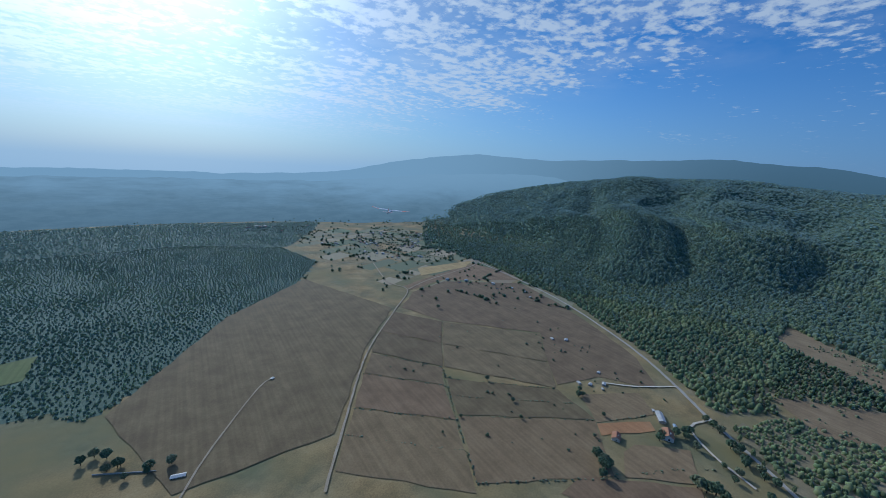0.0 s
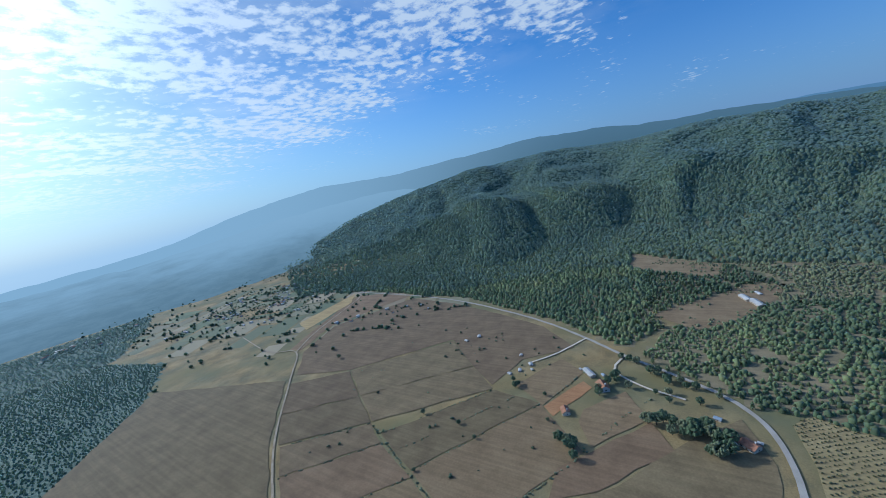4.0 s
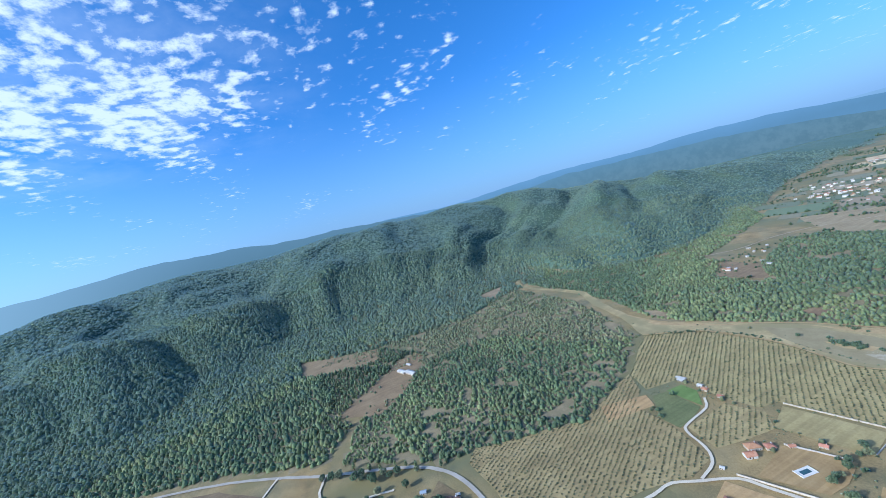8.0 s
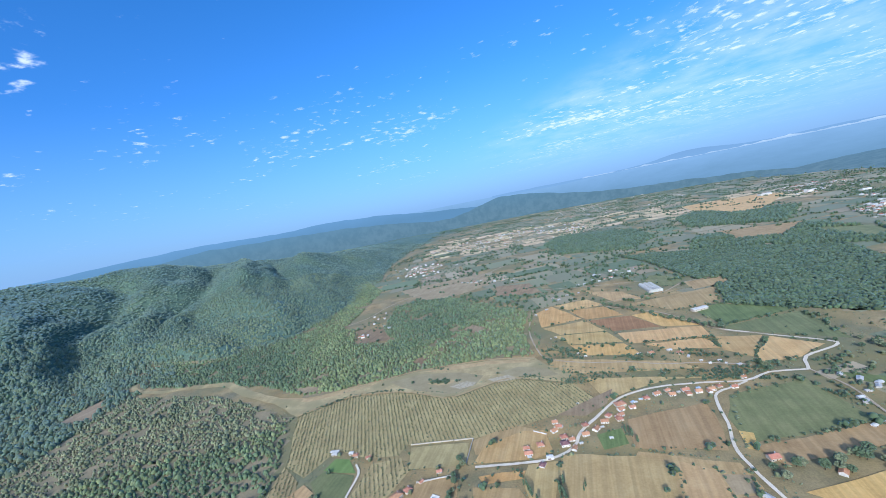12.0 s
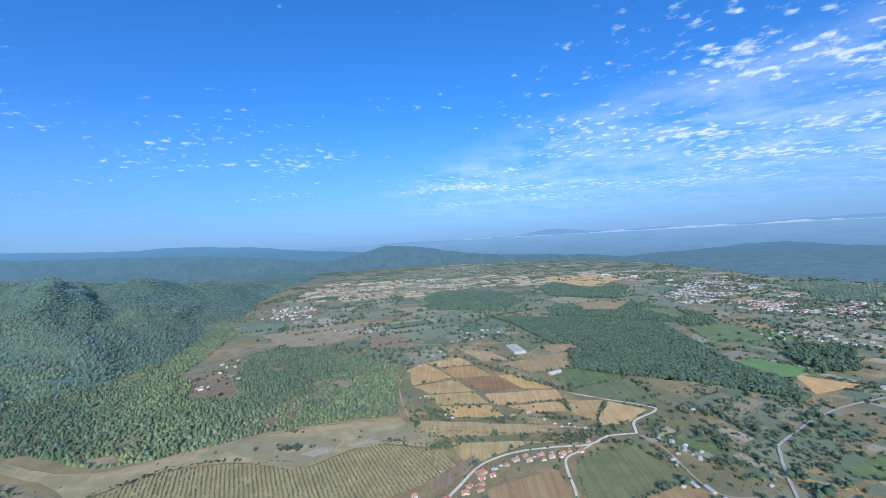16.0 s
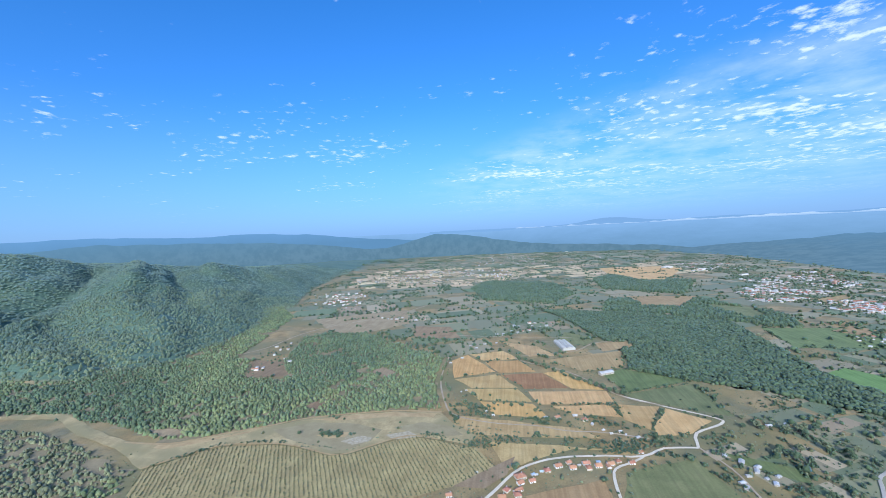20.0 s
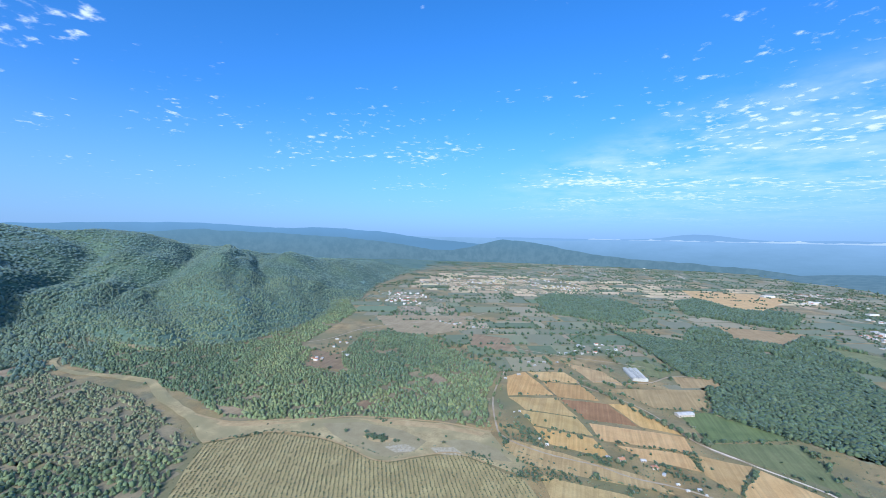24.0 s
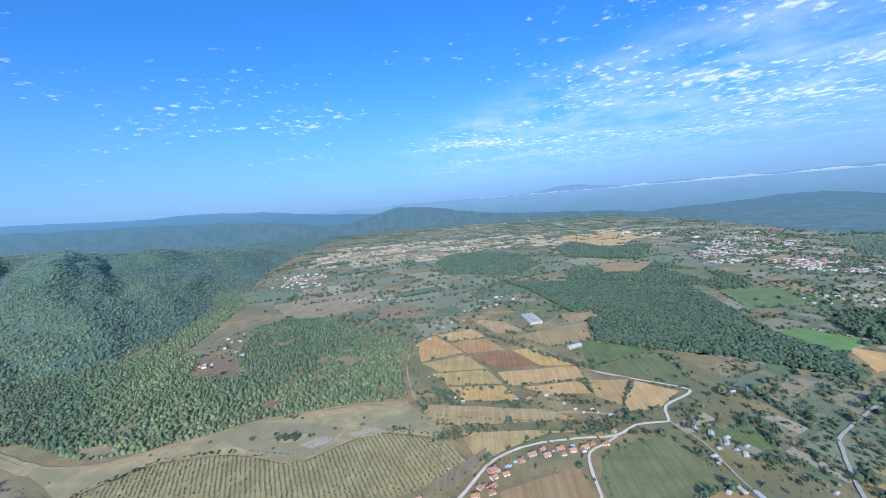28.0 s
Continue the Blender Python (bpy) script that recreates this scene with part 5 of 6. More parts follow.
def weeds():
    """Low dry shrubs and tufts on the unworked ground of the valley."""
    rng = np.random.default_rng(151)
    n = 26000
    x, y = rng.uniform(-330, 430, n), rng.uniform(140, 640, n)
    ok = clear_of(x, y, [c for _, _, c in FIELDS] + [c for _, c in ORCHARDS] + [w[-1] for w in WOODS])
    thick = soft_noise(x / 38, y / 38, 15) * 0.6 + soft_noise(x / 11, y / 11, 16) * 0.4
    river = inside(x, y, OPEN_GROUND[-1])
    ok &= (thick > np.where(river, 0.52, 0.40)) & (rng.random(n) < np.where(river, 0.4, 0.8))
    ok &= off_roads(x, y, 0.8)
    x, y = x[ok], y[ok]
    tall = rng.uniform(0.4, 1.3, len(x)) + (rng.random(len(x)) < 0.06) * rng.uniform(0.5, 3.0, len(x))
    scatter("shrubs", "far", x, y, tall, LEAVES_SCRUB, "low dry shrubs and tufts on unworked ground", 152)["category"] = "shrubs"
    n = 9000
    x, y = rng.uniform(120, 460, n), rng.uniform(150, 470, n)
    ok = clear_of(x, y, [c for _, m, c in FIELDS] + [w[-1] for w in WOODS]) & ((soft_noise(x / 30, y / 30, 25) * 0.6 + soft_noise(x / 9, y / 9, 26) * 0.4) > 0.58) & off_roads(x, y, 2.0)
    scatter("thicket", "oak", x[ok], y[ok], rng.uniform(0.8, 2.9, ok.sum()), LEAVES_OAK, "loose thickets of trees between the small plots", 153)["category"] = "trees"
    n = 3400
    x, y = rng.uniform(-62, 140, n), rng.uniform(300, 384, n)
    ok = clear_of(x, y, [c for _, m, c in FIELDS] + [c for _, c in ORCHARDS]) & ((soft_noise(x / 24, y / 12, 45) * 0.6 + soft_noise(x / 7, y / 7, 46) * 0.4) > 0.55) & off_roads(x, y, 1.2)
    scatter("thicket", "oak", x[ok], y[ok], rng.uniform(0.7, 2.8, ok.sum()), LEAVES_OAK, "bushes along the banks of the dry river", 154)["category"] = "bushes"


borders()
weeds()


def rubble():
    """Pale boulders washed together in the riverbed, and the bushes that hold its islet and banks."""
    rng = np.random.default_rng(161)
    n = 520
    x, y = rng.normal(-129, 5.5, n), rng.normal(302, 2.4, n)
    scatter("river_stones", "far", x, y, rng.uniform(0.3, 1.0, n), STONE, "pale boulders heaped in the riverbed", 162)["category"] = "stones"
    x = np.concatenate([rng.normal(-112, 7, 200), rng.normal(-88, 6, 260), rng.uniform(-70, -40, 160)])
    y = np.concatenate([rng.normal(330, 2, 200), rng.normal(316, 4, 260), rng.uniform(308, 330, 160)])
    scatter("river_stones", "far", x, y, rng.uniform(0.2, 0.6, len(x)), STONE, "scattered pale stones in the riverbed", 163)["category"] = "stones"
    x, y = rng.normal(-154, 6.5, 60), rng.normal(307, 1.8, 60)
    scatter("bushes", "oak", x, y, rng.uniform(1.2, 3.2, 60), LEAVES_OAK, "dark bushes on a gravel islet in the riverbed", 164)["category"] = "bushes"
    x = np.concatenate([rng.normal(-190, 2.0, 7), rng.normal(-169, 2.0, 5), rng.normal(-68, 5, 40), rng.normal(-28, 8, 70), rng.uniform(-280, -200, 90)])
    y = np.concatenate([rng.normal(291, 1.0, 7), rng.normal(286, 1.0, 5), rng.normal(313, 2.5, 40), rng.normal(306, 4, 70), rng.uniform(-3, 3, 90)])
    y[-90:] += np.interp(x[-90:], (-280, -244, -200), (249, 283, 291))
    scatter("bushes", "oak", x, y, rng.uniform(0.7, 2.4, len(x)), LEAVES_OAK, "dark bushes along the edges of the riverbed", 165)["category"] = "bushes"



def clearing_scrub():
    """Loose scrub that grows back over the edges of the two clearings below the hill."""
    rng = np.random.default_rng(171)
    n = 2600
    x, y = rng.uniform(-640, -340, n), rng.uniform(-115, 65, n)
    ok = ~clear_of(x, y, [c for label, _, c in FIELDS if "grey-brown clearing" in label])
    ok &= soft_noise(x / 26, y / 26, 61) * 0.6 + soft_noise(x / 8, y / 8, 62) * 0.4 > 0.53
    ok &= np.hypot(x + 425, y - 27) > 22
    scatter("bushes", "dot", x[ok], y[ok], rng.uniform(0.8, 3.0, ok.sum()), LEAVES_SCRUB, "loose scrub growing over the clearings below the hill", 172)["category"] = "bushes"


rubble()
clearing_scrub()

# ---- buildings ----
def part(name, bm, mat, parent, label=""):
    """One mesh object of a bmesh, under a thing or a part."""
    bmesh.ops.recalc_face_normals(bm, faces=bm.faces)
    me = bpy.data.meshes.new(name)
    bm.to_mesh(me)
    bm.free()
    me.materials.append(mat)
    ob = new(name, me)
    ob.parent = parent
    if label:
        ob["label"] = label
    return ob


def thing(name, label, category, group=""):
    return tagged(new(name), label, category, group)


def box(bm, x0, x1, y0, y1, z0, z1):
    v = [bm.verts.new((x, y, z)) for z in (z0, z1) for x, y in ((x0, y0), (x1, y0), (x1, y1), (x0, y1))]
    for f in ((0, 1, 2, 3), (4, 5, 6, 7), (0, 1, 5, 4), (1, 2, 6, 5), (2, 3, 7, 6), (3, 0, 4, 7)):
        bm.faces.new([v[i] for i in f])
    return bm


def block(x0, x1, y0, y1, z0, z1, soft=0.0):
    bm = box(bmesh.new(), x0, x1, y0, y1, z0, z1)
    if soft:
        bmesh.ops.bevel(bm, geom=bm.edges[:], offset=soft, segments=1, affect="EDGES")
    return bm


def walls_with_gables(l, w, h, rise, hip):
    """The body of a house; with a gable roof its end walls run up to the ridge."""
    bm = bmesh.new()
    x, y = l / 2, w / 2
    base = [bm.verts.new((a, b, -0.4)) for a, b in ((-x, -y), (x, -y), (x, y), (-x, y))]
    top = [bm.verts.new((a, b, h)) for a, b in ((-x, -y), (x, -y), (x, y), (-x, y))]
    ends = [] if hip else [bm.verts.new((-x, 0, h + rise * 0.93)), bm.verts.new((x, 0, h + rise * 0.93))]
    bm.faces.new([base[0], base[1], top[1], top[0]])
    bm.faces.new([base[2], base[3], top[3], top[2]])
    bm.faces.new([base[1], base[2], top[2]] + ([ends[1]] if ends else []) + [top[1]])
    bm.faces.new([base[3], base[0], top[0]] + ([ends[0]] if ends else []) + [top[3]])
    return bm


def roof_shell(l, w, h, rise, hip, over=0.5, thick=0.18):
    """Two or four sloping slabs with eaves, as one closed roof."""
    bm = bmesh.new()
    x, y = l / 2 + over, w / 2 + over
    drop = rise * over / (w / 2)
    inset = min(w / 2, l / 2 - 0.3) if hip else 0.0
    for z in (thick, 0.0):
        e = [bm.verts.new((a, b, h - drop + z)) for a, b in ((-x, -y), (x, -y), (x, y), (-x, y))]
        r = [bm.verts.new((-x + inset + (over if hip else 0), 0, h + rise + z)), bm.verts.new((x - inset - (over if hip else 0), 0, h + rise + z))]
        bm.faces.new([e[0], e[1], r[1], r[0]])
        bm.faces.new([e[2], e[3], r[0], r[1]])
        if hip:
            bm.faces.new([e[1], e[2], r[1]])
            bm.faces.new([e[3], e[0], r[0]])
    v = list(bm.verts)
    up, low = v[:6], v[6:]
    loop = (0, 1, 2, 3) if hip else (0, 1, 5, 2, 3, 4)
    for a, b in zip(loop, loop[1:] + loop[:1]):
        bm.faces.new([up[a], up[b], low[b], low[a]])
    return bm


def house(label, l, w, h, rise, hip, wall_mat, roof_mat, storeys=1, group="houses of the valley", name="house", chimney=True, windows=3):
    """A house with walls, roof, windows in their frames, a door and a chimney, its length along x."""
    ob = thing(name, label, "house" if name == "house" else name, group)
    part("wall", walls_with_gables(l, w, h, rise, hip), wall_mat, ob)
    part("roof", roof_shell(l, w, h, rise, hip), roof_mat, ob)
    part("ridge", block(-l / 2 + (w / 2 if hip else -0.4), l / 2 - (w / 2 if hip else -0.4), -0.16, 0.16, h + rise + 0.12, h + rise + 0.3, 0.05), roof_mat, ob)
    glass, trim = block(-0.55, 0.55, -0.02, 0.02, -0.6, 0.6), block(-0.68, 0.68, -0.05, 0.0, -0.73, 0.73, 0.03)
    frame_ob = part("window", trim, WHITEWASH if wall_mat is not WHITEWASH else DOOR_WOOD, ob)
    pane = part("pane", glass, DARK_GLASS, frame_ob)
    pane.location = (0, -0.06, 0)
    spots = []
    for s in range(storeys):
        z = 1.5 + 2.8 * s
        for i in range(windows):
            f = (i + 0.5) / windows * l - l / 2
            if not (s == 0 and i == windows // 2):
                spots.append((f, -w / 2 - 0.01, z, 0))
            spots.append((f, w / 2 + 0.01, z, 180))
        spots.append((l / 2 + 0.01, 0.8, z, 90))
    first = True
    for x, y, z, a in spots:
        if first:
            frame_ob.matrix_basis = pose(x, y, z, 0, 0, a)
            first = False
            continue
        o, p = frame_ob.copy(), pane.copy()
        scene.collection.objects.link(o), scene.collection.objects.link(p)
        o.matrix_basis, p.parent = pose(x, y, z, 0, 0, a), o
    door = part("door", block(-0.5, 0.5, -0.06, 0.02, 0, 2.1, 0.02), DOOR_WOOD, ob)
    door.matrix_basis = pose(0.2, -w / 2 - 0.01, 0)
    if chimney:
        bm = block(l * 0.22, l * 0.22 + 0.7, w * 0.12, w * 0.12 + 0.7, h, h + rise + 0.9)
        box(bm, l * 0.22 - 0.1, l * 0.22 + 0.8, w * 0.12 - 0.1, w * 0.12 + 0.8, h + rise + 0.9, h + rise + 1.05)
        part("chimney", bm, WHITEWASH, ob)
    return ob


def far_house(label, l, w, h, rise, hip, wall_mat, roof_mat):
    ob = thing("house", label, "house", "houses of the towns")
    part("wall", walls_with_gables(l, w, h, rise, hip), wall_mat, ob)
    part("roof", roof_shell(l, w, h, rise, hip, 0.6, 0.25), roof_mat, ob)
    for i in (-0.28, 0.28):
        o = part("window", block(i * l - 0.6, i * l + 0.6, -w / 2 - 0.06, -w / 2 + 0.02, h - 2.0, h - 0.7), DARK_GLASS, ob)
    return ob


def place(ob, spots, shrink=1.0):
    """The thing at the first spot and copies at the others; a spot is x, y, turn and size."""
    for i, (x, y, a, s) in enumerate(spots):
        m, s = pose(x, y, height(x, y), 0, 0, a), s * shrink
        if i == 0:
            base, first = ob, m
        else:
            c = copy_thing(ob, m)
            c.scale = (s, s, s)
    ob.matrix_basis = first
    ob.scale = (spots[0][3] * shrink,) * 3


place(house("whitewashed cottage under an orange tiled gable roof", 11, 8, 3.2, 2.2, False, WHITEWASH, TILE_ORANGE),
      [(-20, 230, 20, 0.95), (-7, 245, 10, 1.0), (4, 253, 35, 0.9), (32, 281, 25, 1.0), (52, 286, 15, 1.0), (69, 287, 12, 0.95), (2, 252, 50, 0.7), (-56, 208, 15, 1.0), (-240, -81, 30, 2.0), (102, 205, 60, 0.95), (76, 170, 60, 0.9)], 0.46)
place(house("large villa with an orange hipped tile roof", 15, 11, 4.2, 2.4, True, RENDERED, TILE_ORANGE, 1),
      [(-132, 163, 65, 1.0), (5, 266, 28, 1.05), (-116, 120, 12, 0.85)], 0.46)
place(house("cottage with a faded red tile roof", 10, 7.5, 3.0, 2.0, False, RENDERED, TILE_RED),
      [(40, 286, 25, 0.85), (-38, 238, 12, 0.9), (77, 214, 20, 1.2), (-204, -100, 28, 1.6), (-203, 4, 50, 1.8), (-121, 177, 60, 0.7), (-112, 187, 18, 0.8), (-172, 196, 20, 0.8)], 0.46)
place(house("white house under a plum-brown hipped roof", 12, 10, 4.0, 2.2, True, WHITEWASH, TILE_PLUM),
      [(-33, 219, 20, 1.0), (-65, 142, 25, 0.9), (-46, 198, 75, 0.75)], 0.46)
place(house("small whitewashed hut with a flat tin roof", 6, 4.5, 2.6, 0.5, False, WHITEWASH, WHITE_SHEET, name="hut", chimney=False, windows=2, group="huts"),
      [(-189, 199, 15, 1.2), (-132, 138, 30, 0.8), (-42, 205, 15, 1.4), (186, 179, 60, 1.1), (136, 245, 40, 1.0), (-6, -294, 35, 1.0), (-4, 227, 20, 0.8), (-25, 268, 30, 0.6), (-48, 404, 10, 0.8), (-53, 401, 60, 0.6), (88, 333, 10, 0.9), (75, 334, 30, 0.8), (91, 328, 70, 0.7), (80, 329, 20, 0.8), (-17, 352, 15, 0.9), (-24, 359, 60, 0.7)], 0.46)
place(house("long grey tin-roofed farm shed", 22, 8, 3.2, 1.3, False, RENDERED, TIN, name="shed", chimney=False, windows=5, group="farm sheds"),
      [(-258, -95, 40, 1.3), (-418, 30, 21, 1.7), (-432, 22, 21, 1.5), (-447, 34, 20, 0.9), (144, 248, 100, 0.75), (151, 242, 100, 0.75), (206, 191, 30, 1.4), (210, 183, 30, 1.4), (107, 460, 28, 1.7), (-205, 200, 12, 0.7), (59, -213, 168, 0.75), (64, 184, 130, 0.8)], 0.46)
place(house("low stone outbuilding with a patched tin roof", 9, 6, 2.6, 1.0, False, STONE, TIN, name="shed", chimney=False, windows=2, group="farm sheds"),
      [(-249, -153, 20, 1.0), (-242, -160, 70, 0.9), (-261, -147, 30, 1.1), (-275, -162, 15, 0.9), (-253, -143, 50, 0.7), (-305, -224, 25, 1.2), (-293, -234, 70, 1.0), (-263, -103, 45, 0.7), (-203, -3, 30, 0.8), (-208, 9, 75, 0.7), (146, 275, 20, 0.9), (165, 293, 30, 1.0), (166, 276, 65, 0.9), (172, 284, 30, 0.8), (154, 283, 10, 0.8), (207, 352, 20, 1.0), (221, 354, 70, 1.0), (-65, 506, 30, 1.0), (-78, 487, 10, 0.8), (-50, 549, 40, 1.0), (-39, 567, 15, 1.1), (-22, 575, 60, 0.9), (-60, 560, 30, 0.8)], 0.46)
place(house("shed with a faded blue tin roof", 9, 6, 2.8, 1.1, False, STONE, TIN_BLUE, name="shed", chimney=False, windows=2, group="farm sheds"),
      [(-224, -10, 70, 1.0), (169, 225, 30, 1.0), (14, 270, 40, 0.7), (20, 274, 10, 0.6), (61, 289, 10, 0.7), (-258, -84, 40, 0.8)], 0.46)


place(house("small whitewashed cottage with a weathered orange roof", 9, 7, 2.9, 1.9, False, WHITEWASH, TILE_ORANGE, windows=2),
      [(-41, 233, 40, 1.0), (-29, 224, 20, 0.9), (-13, 236, 60, 1.0), (5, 260, 35, 1.0), (13, 263, 20, 0.9), (42, 280, 14, 1.0), (60, 284, 10, 1.0), (67, 284, 100, 0.85), (-41, 243, 15, 0.9), (-27, 215, 80, 0.9), (-129, 156, 65, 1.2), (84, 290, 12, 0.9), (94, 304, 20, 0.8), (-58, 213, 10, 0.9), (40, 352, 20, 1.0)], 0.5)
place(house("cream cottage with a brick-red hipped roof", 9, 8, 3.2, 1.9, True, RENDERED, TILE_RED, windows=2),
      [(-34, 226, 25, 1.0), (-20, 240, 30, 0.9), (3, 248, 20, 1.0), (24, 275, 20, 0.9), (53, 281, 100, 0.9), (-49, 217, 20, 1.0), (-4, 252, 55, 0.9), (-127, 169, 60, 1.0), (-184, 197, 15, 0.9), (63, 350, 20, 1.0), (75, 291, 20, 0.8)], 0.5)
place(house("low farm outbuilding with a rusty tin roof", 8, 5, 2.4, 0.8, False, STONE, TIN, name="shed", chimney=False, windows=2, group="farm sheds"),
      [(151, 305, 60, 1.0), (158, 298, 60, 1.2), (162, 288, 62, 1.0), (164, 281, 30, 0.8), (146, 270, 60, 1.0), (155, 232, 100, 0.9), (228, 223, 30, 0.9), (56, 357, 20, 1.0), (68, 343, 70, 0.8), (30, 352, 10, 0.8), (99, 325, 30, 0.8), (191, 244, 30, 0.7), (-203, 197, 10, 1.0), (-36, 238, 70, 0.6), (-9, 239, 20, 0.6), (16, 270, 30, 0.6), (47, 284, 14, 0.6), (-23, 221, 20, 0.6), (-55, 205, 15, 0.6), (295, 259, 30, 1.0), (358, 282, 30, 1.0)], 0.5)


def towns():
    rng = random.Random(8)
    kinds = [far_house("cream town house with an orange tile roof", 11, 8, 5.2, 2.0, True, RENDERED, TILE_ORANGE),
             far_house("white town house with a faded red roof", 13, 9, 6.0, 2.0, False, WHITEWASH, TILE_RED),
             far_house("cream town house under a pale tin roof", 12, 8, 4.0, 1.2, False, RENDERED, TIN),
             far_house("white flat-topped town house", 12, 10, 6.0, 0.6, False, WHITEWASH, TIN)]
    used, far_off = [False] * 4, []
    for count, corners in TOWN_AREAS:
        cx, cy = np.array(corners).T
        done = 0
        while done < count:
            x, y = rng.uniform(cx.min(), cx.max()), rng.uniform(cy.min(), cy.max())
            if not inside(np.array([x]), np.array([y]), corners)[0]:
                continue
            if soft_noise(np.array([x / 48]), np.array([y / 48]), 58)[0] < 0.34 + 0.22 * rng.random():
                continue
            k = rng.choice((0, 1, 2, 2, 3, 3))
            if math.hypot(x, y) > 960:
                far_off.append((x, y, rng.choice((24, 114, 30, 120, 15)) + rng.uniform(-6, 6), rng.uniform(0.34, 0.6), k))
                done += 1
                continue
            m = pose(x, y, height(x, y), 0, 0, rng.choice((24, 114, 30, 120, 15)) + rng.uniform(-6, 6))
            s = rng.uniform(0.28, 0.44)
            c = kinds[k] if not used[k] else copy_thing(kinds[k], m)
            if not used[k]:
                c.matrix_basis, used[k] = m, True
            c.scale = (s, s, s)
            done += 1
    gx = np.random.default_rng(9)
    tx, ty = [], []
    for count, corners in TOWN_AREAS:
        cx, cy = np.array(corners).T
        x, y = gx.uniform(cx.min(), cx.max(), count * 9), gx.uniform(cy.min(), cy.max(), count * 9)
        ok = inside(x, y, corners)
        tx.append(x[ok])
        ty.append(y[ok])
    tx, ty = np.concatenate(tx), np.concatenate(ty)
    scatter("garden_trees", "far", tx, ty, gx.uniform(1.8, 4.2, len(tx)), LEAVES_OAK, "dark garden trees among the houses of the towns", 44)["category"] = "trees"
    bodies = {}
    for x, y, a, size, k in far_off:
        m = pose(x, y, height(x, y), 0, 0, a) @ Matrix.Diagonal((size, size, size, 1))
        for o in kinds[k].children:
            pts, faces = bodies.setdefault(o.data.materials[0], ([], []))
            base = len(pts)
            pts.extend(tuple(m @ v.co) for v in o.data.vertices)
            faces.extend([base + i for i in p.vertices] for p in o.data.polygons)
    for mat, (pts, faces) in bodies.items():
        tagged(new("far_town", mesh_from("far_town", pts, faces, mat)), "clustered white and orange houses of far villages", "town", kind="stuff")
    big = far_house("long white factory hall on the plain", 60, 26, 9, 1.5, False, WHITEWASH, WHITE_SHEET)
    place(big, [(572, 1518, 20, 0.6), (650, 1426, 24, 0.5), (690, 1270, 20, 0.4)])


towns()


def greenhouse():
    ob = thing("greenhouse", "long film-covered greenhouse of several arched bays", "greenhouse")
    bays, width, length = 3, 6.0, 38.0
    for b in range(bays):
        bm = bmesh.new()
        x0 = (b - bays / 2) * width
        for end in (0, 1):
            for i in range(9):
                a = math.pi * i / 8
                bm.verts.new((x0 + width / 2 - width / 2 * math.cos(a), end * length - length / 2, 2.2 + 2.2 * math.sin(a)))
        bm.verts.ensure_lookup_table()
        for i in range(8):
            bm.faces.new([bm.verts[i], bm.verts[i + 1], bm.verts[i + 10], bm.verts[i + 9]])
        bm.faces.new([bm.verts[i] for i in range(9)])
        bm.faces.new([bm.verts[i + 9] for i in range(9)])
        part("bay_cover", bm, FILM, ob)
        for r in range(12):
            y = -length / 2 + length * r / 11
            hoop = bmesh.new()
            for i in range(8):
                a, c = math.pi * i / 8, math.pi * (i + 1) / 8
                q = []
                for ang in (a, c):
                    for rad in (width / 2 + 0.05, width / 2 + 0.2):
                        for dy in (-0.08, 0.08):
                            q.append(hoop.verts.new((x0 + width / 2 - rad * math.cos(ang), y + dy, 2.2 + (2.2 + rad - width / 2) * math.sin(ang))))
                for f in ((0, 1, 5, 4), (2, 3, 7, 6), (0, 2, 6, 4), (1, 3, 7, 5)):
                    hoop.faces.new([q[j] for j in f])
            part("hoop", hoop, TIN, ob)
    part("side_wall", block(-bays * width / 2 - 0.1, -bays * width / 2 + 0.05, -length / 2, length / 2, -0.2, 2.2), FILM, ob)
    part("side_wall", block(bays * width / 2 - 0.05, bays * width / 2 + 0.1, -length / 2, length / 2, -0.2, 2.2), FILM, ob)
    for y in (-length / 2, length / 2):
        part("end_wall", block(-bays * width / 2, bays * width / 2, y - 0.06, y + 0.06, -0.2, 2.25), FILM, ob)
    ob.matrix_basis = pose(75, 563, 0, 0, 0, 12)


greenhouse()


def pool():
    ob = thing("swimming_pool", "white-edged swimming pool with a pale terrace", "pool")
    deck = bmesh.new()
    for x0, x1, y0, y1 in ((-5, -2.9, -8, 8), (2.9, 5, -8, 8), (-2.9, 2.9, -8, -5.4), (-2.9, 2.9, 5.4, 8)):
        box(deck, x0, x1, y0, y1, 0, 0.35)
    part("terrace", deck, PAVING, ob)
    rim = bmesh.new()
    for x0, x1, y0, y1 in ((-2.9, -2.5, -5.4, 5.4), (2.5, 2.9, -5.4, 5.4), (-2.5, 2.5, -5.4, -5.0), (-2.5, 2.5, 5.0, 5.4)):
        box(rim, x0, x1, y0, y1, 0, 0.42)
    part("coping", rim, WHITEWASH, ob)
    part("water", block(-2.5, 2.5, -5.0, 5.0, 0, 0.22), POOL_WATER, ob)
    for y in (-8.2, 8.2):
        part("low_wall", block(-5.2, 5.2, y - 0.2, y + 0.2, 0, 0.9), WHITEWASH, ob)
    ob.matrix_basis = pose(-108, 163, 0.42, 0, 0, -12)
    ob.scale = (0.52, 0.52, 0.52)


pool()


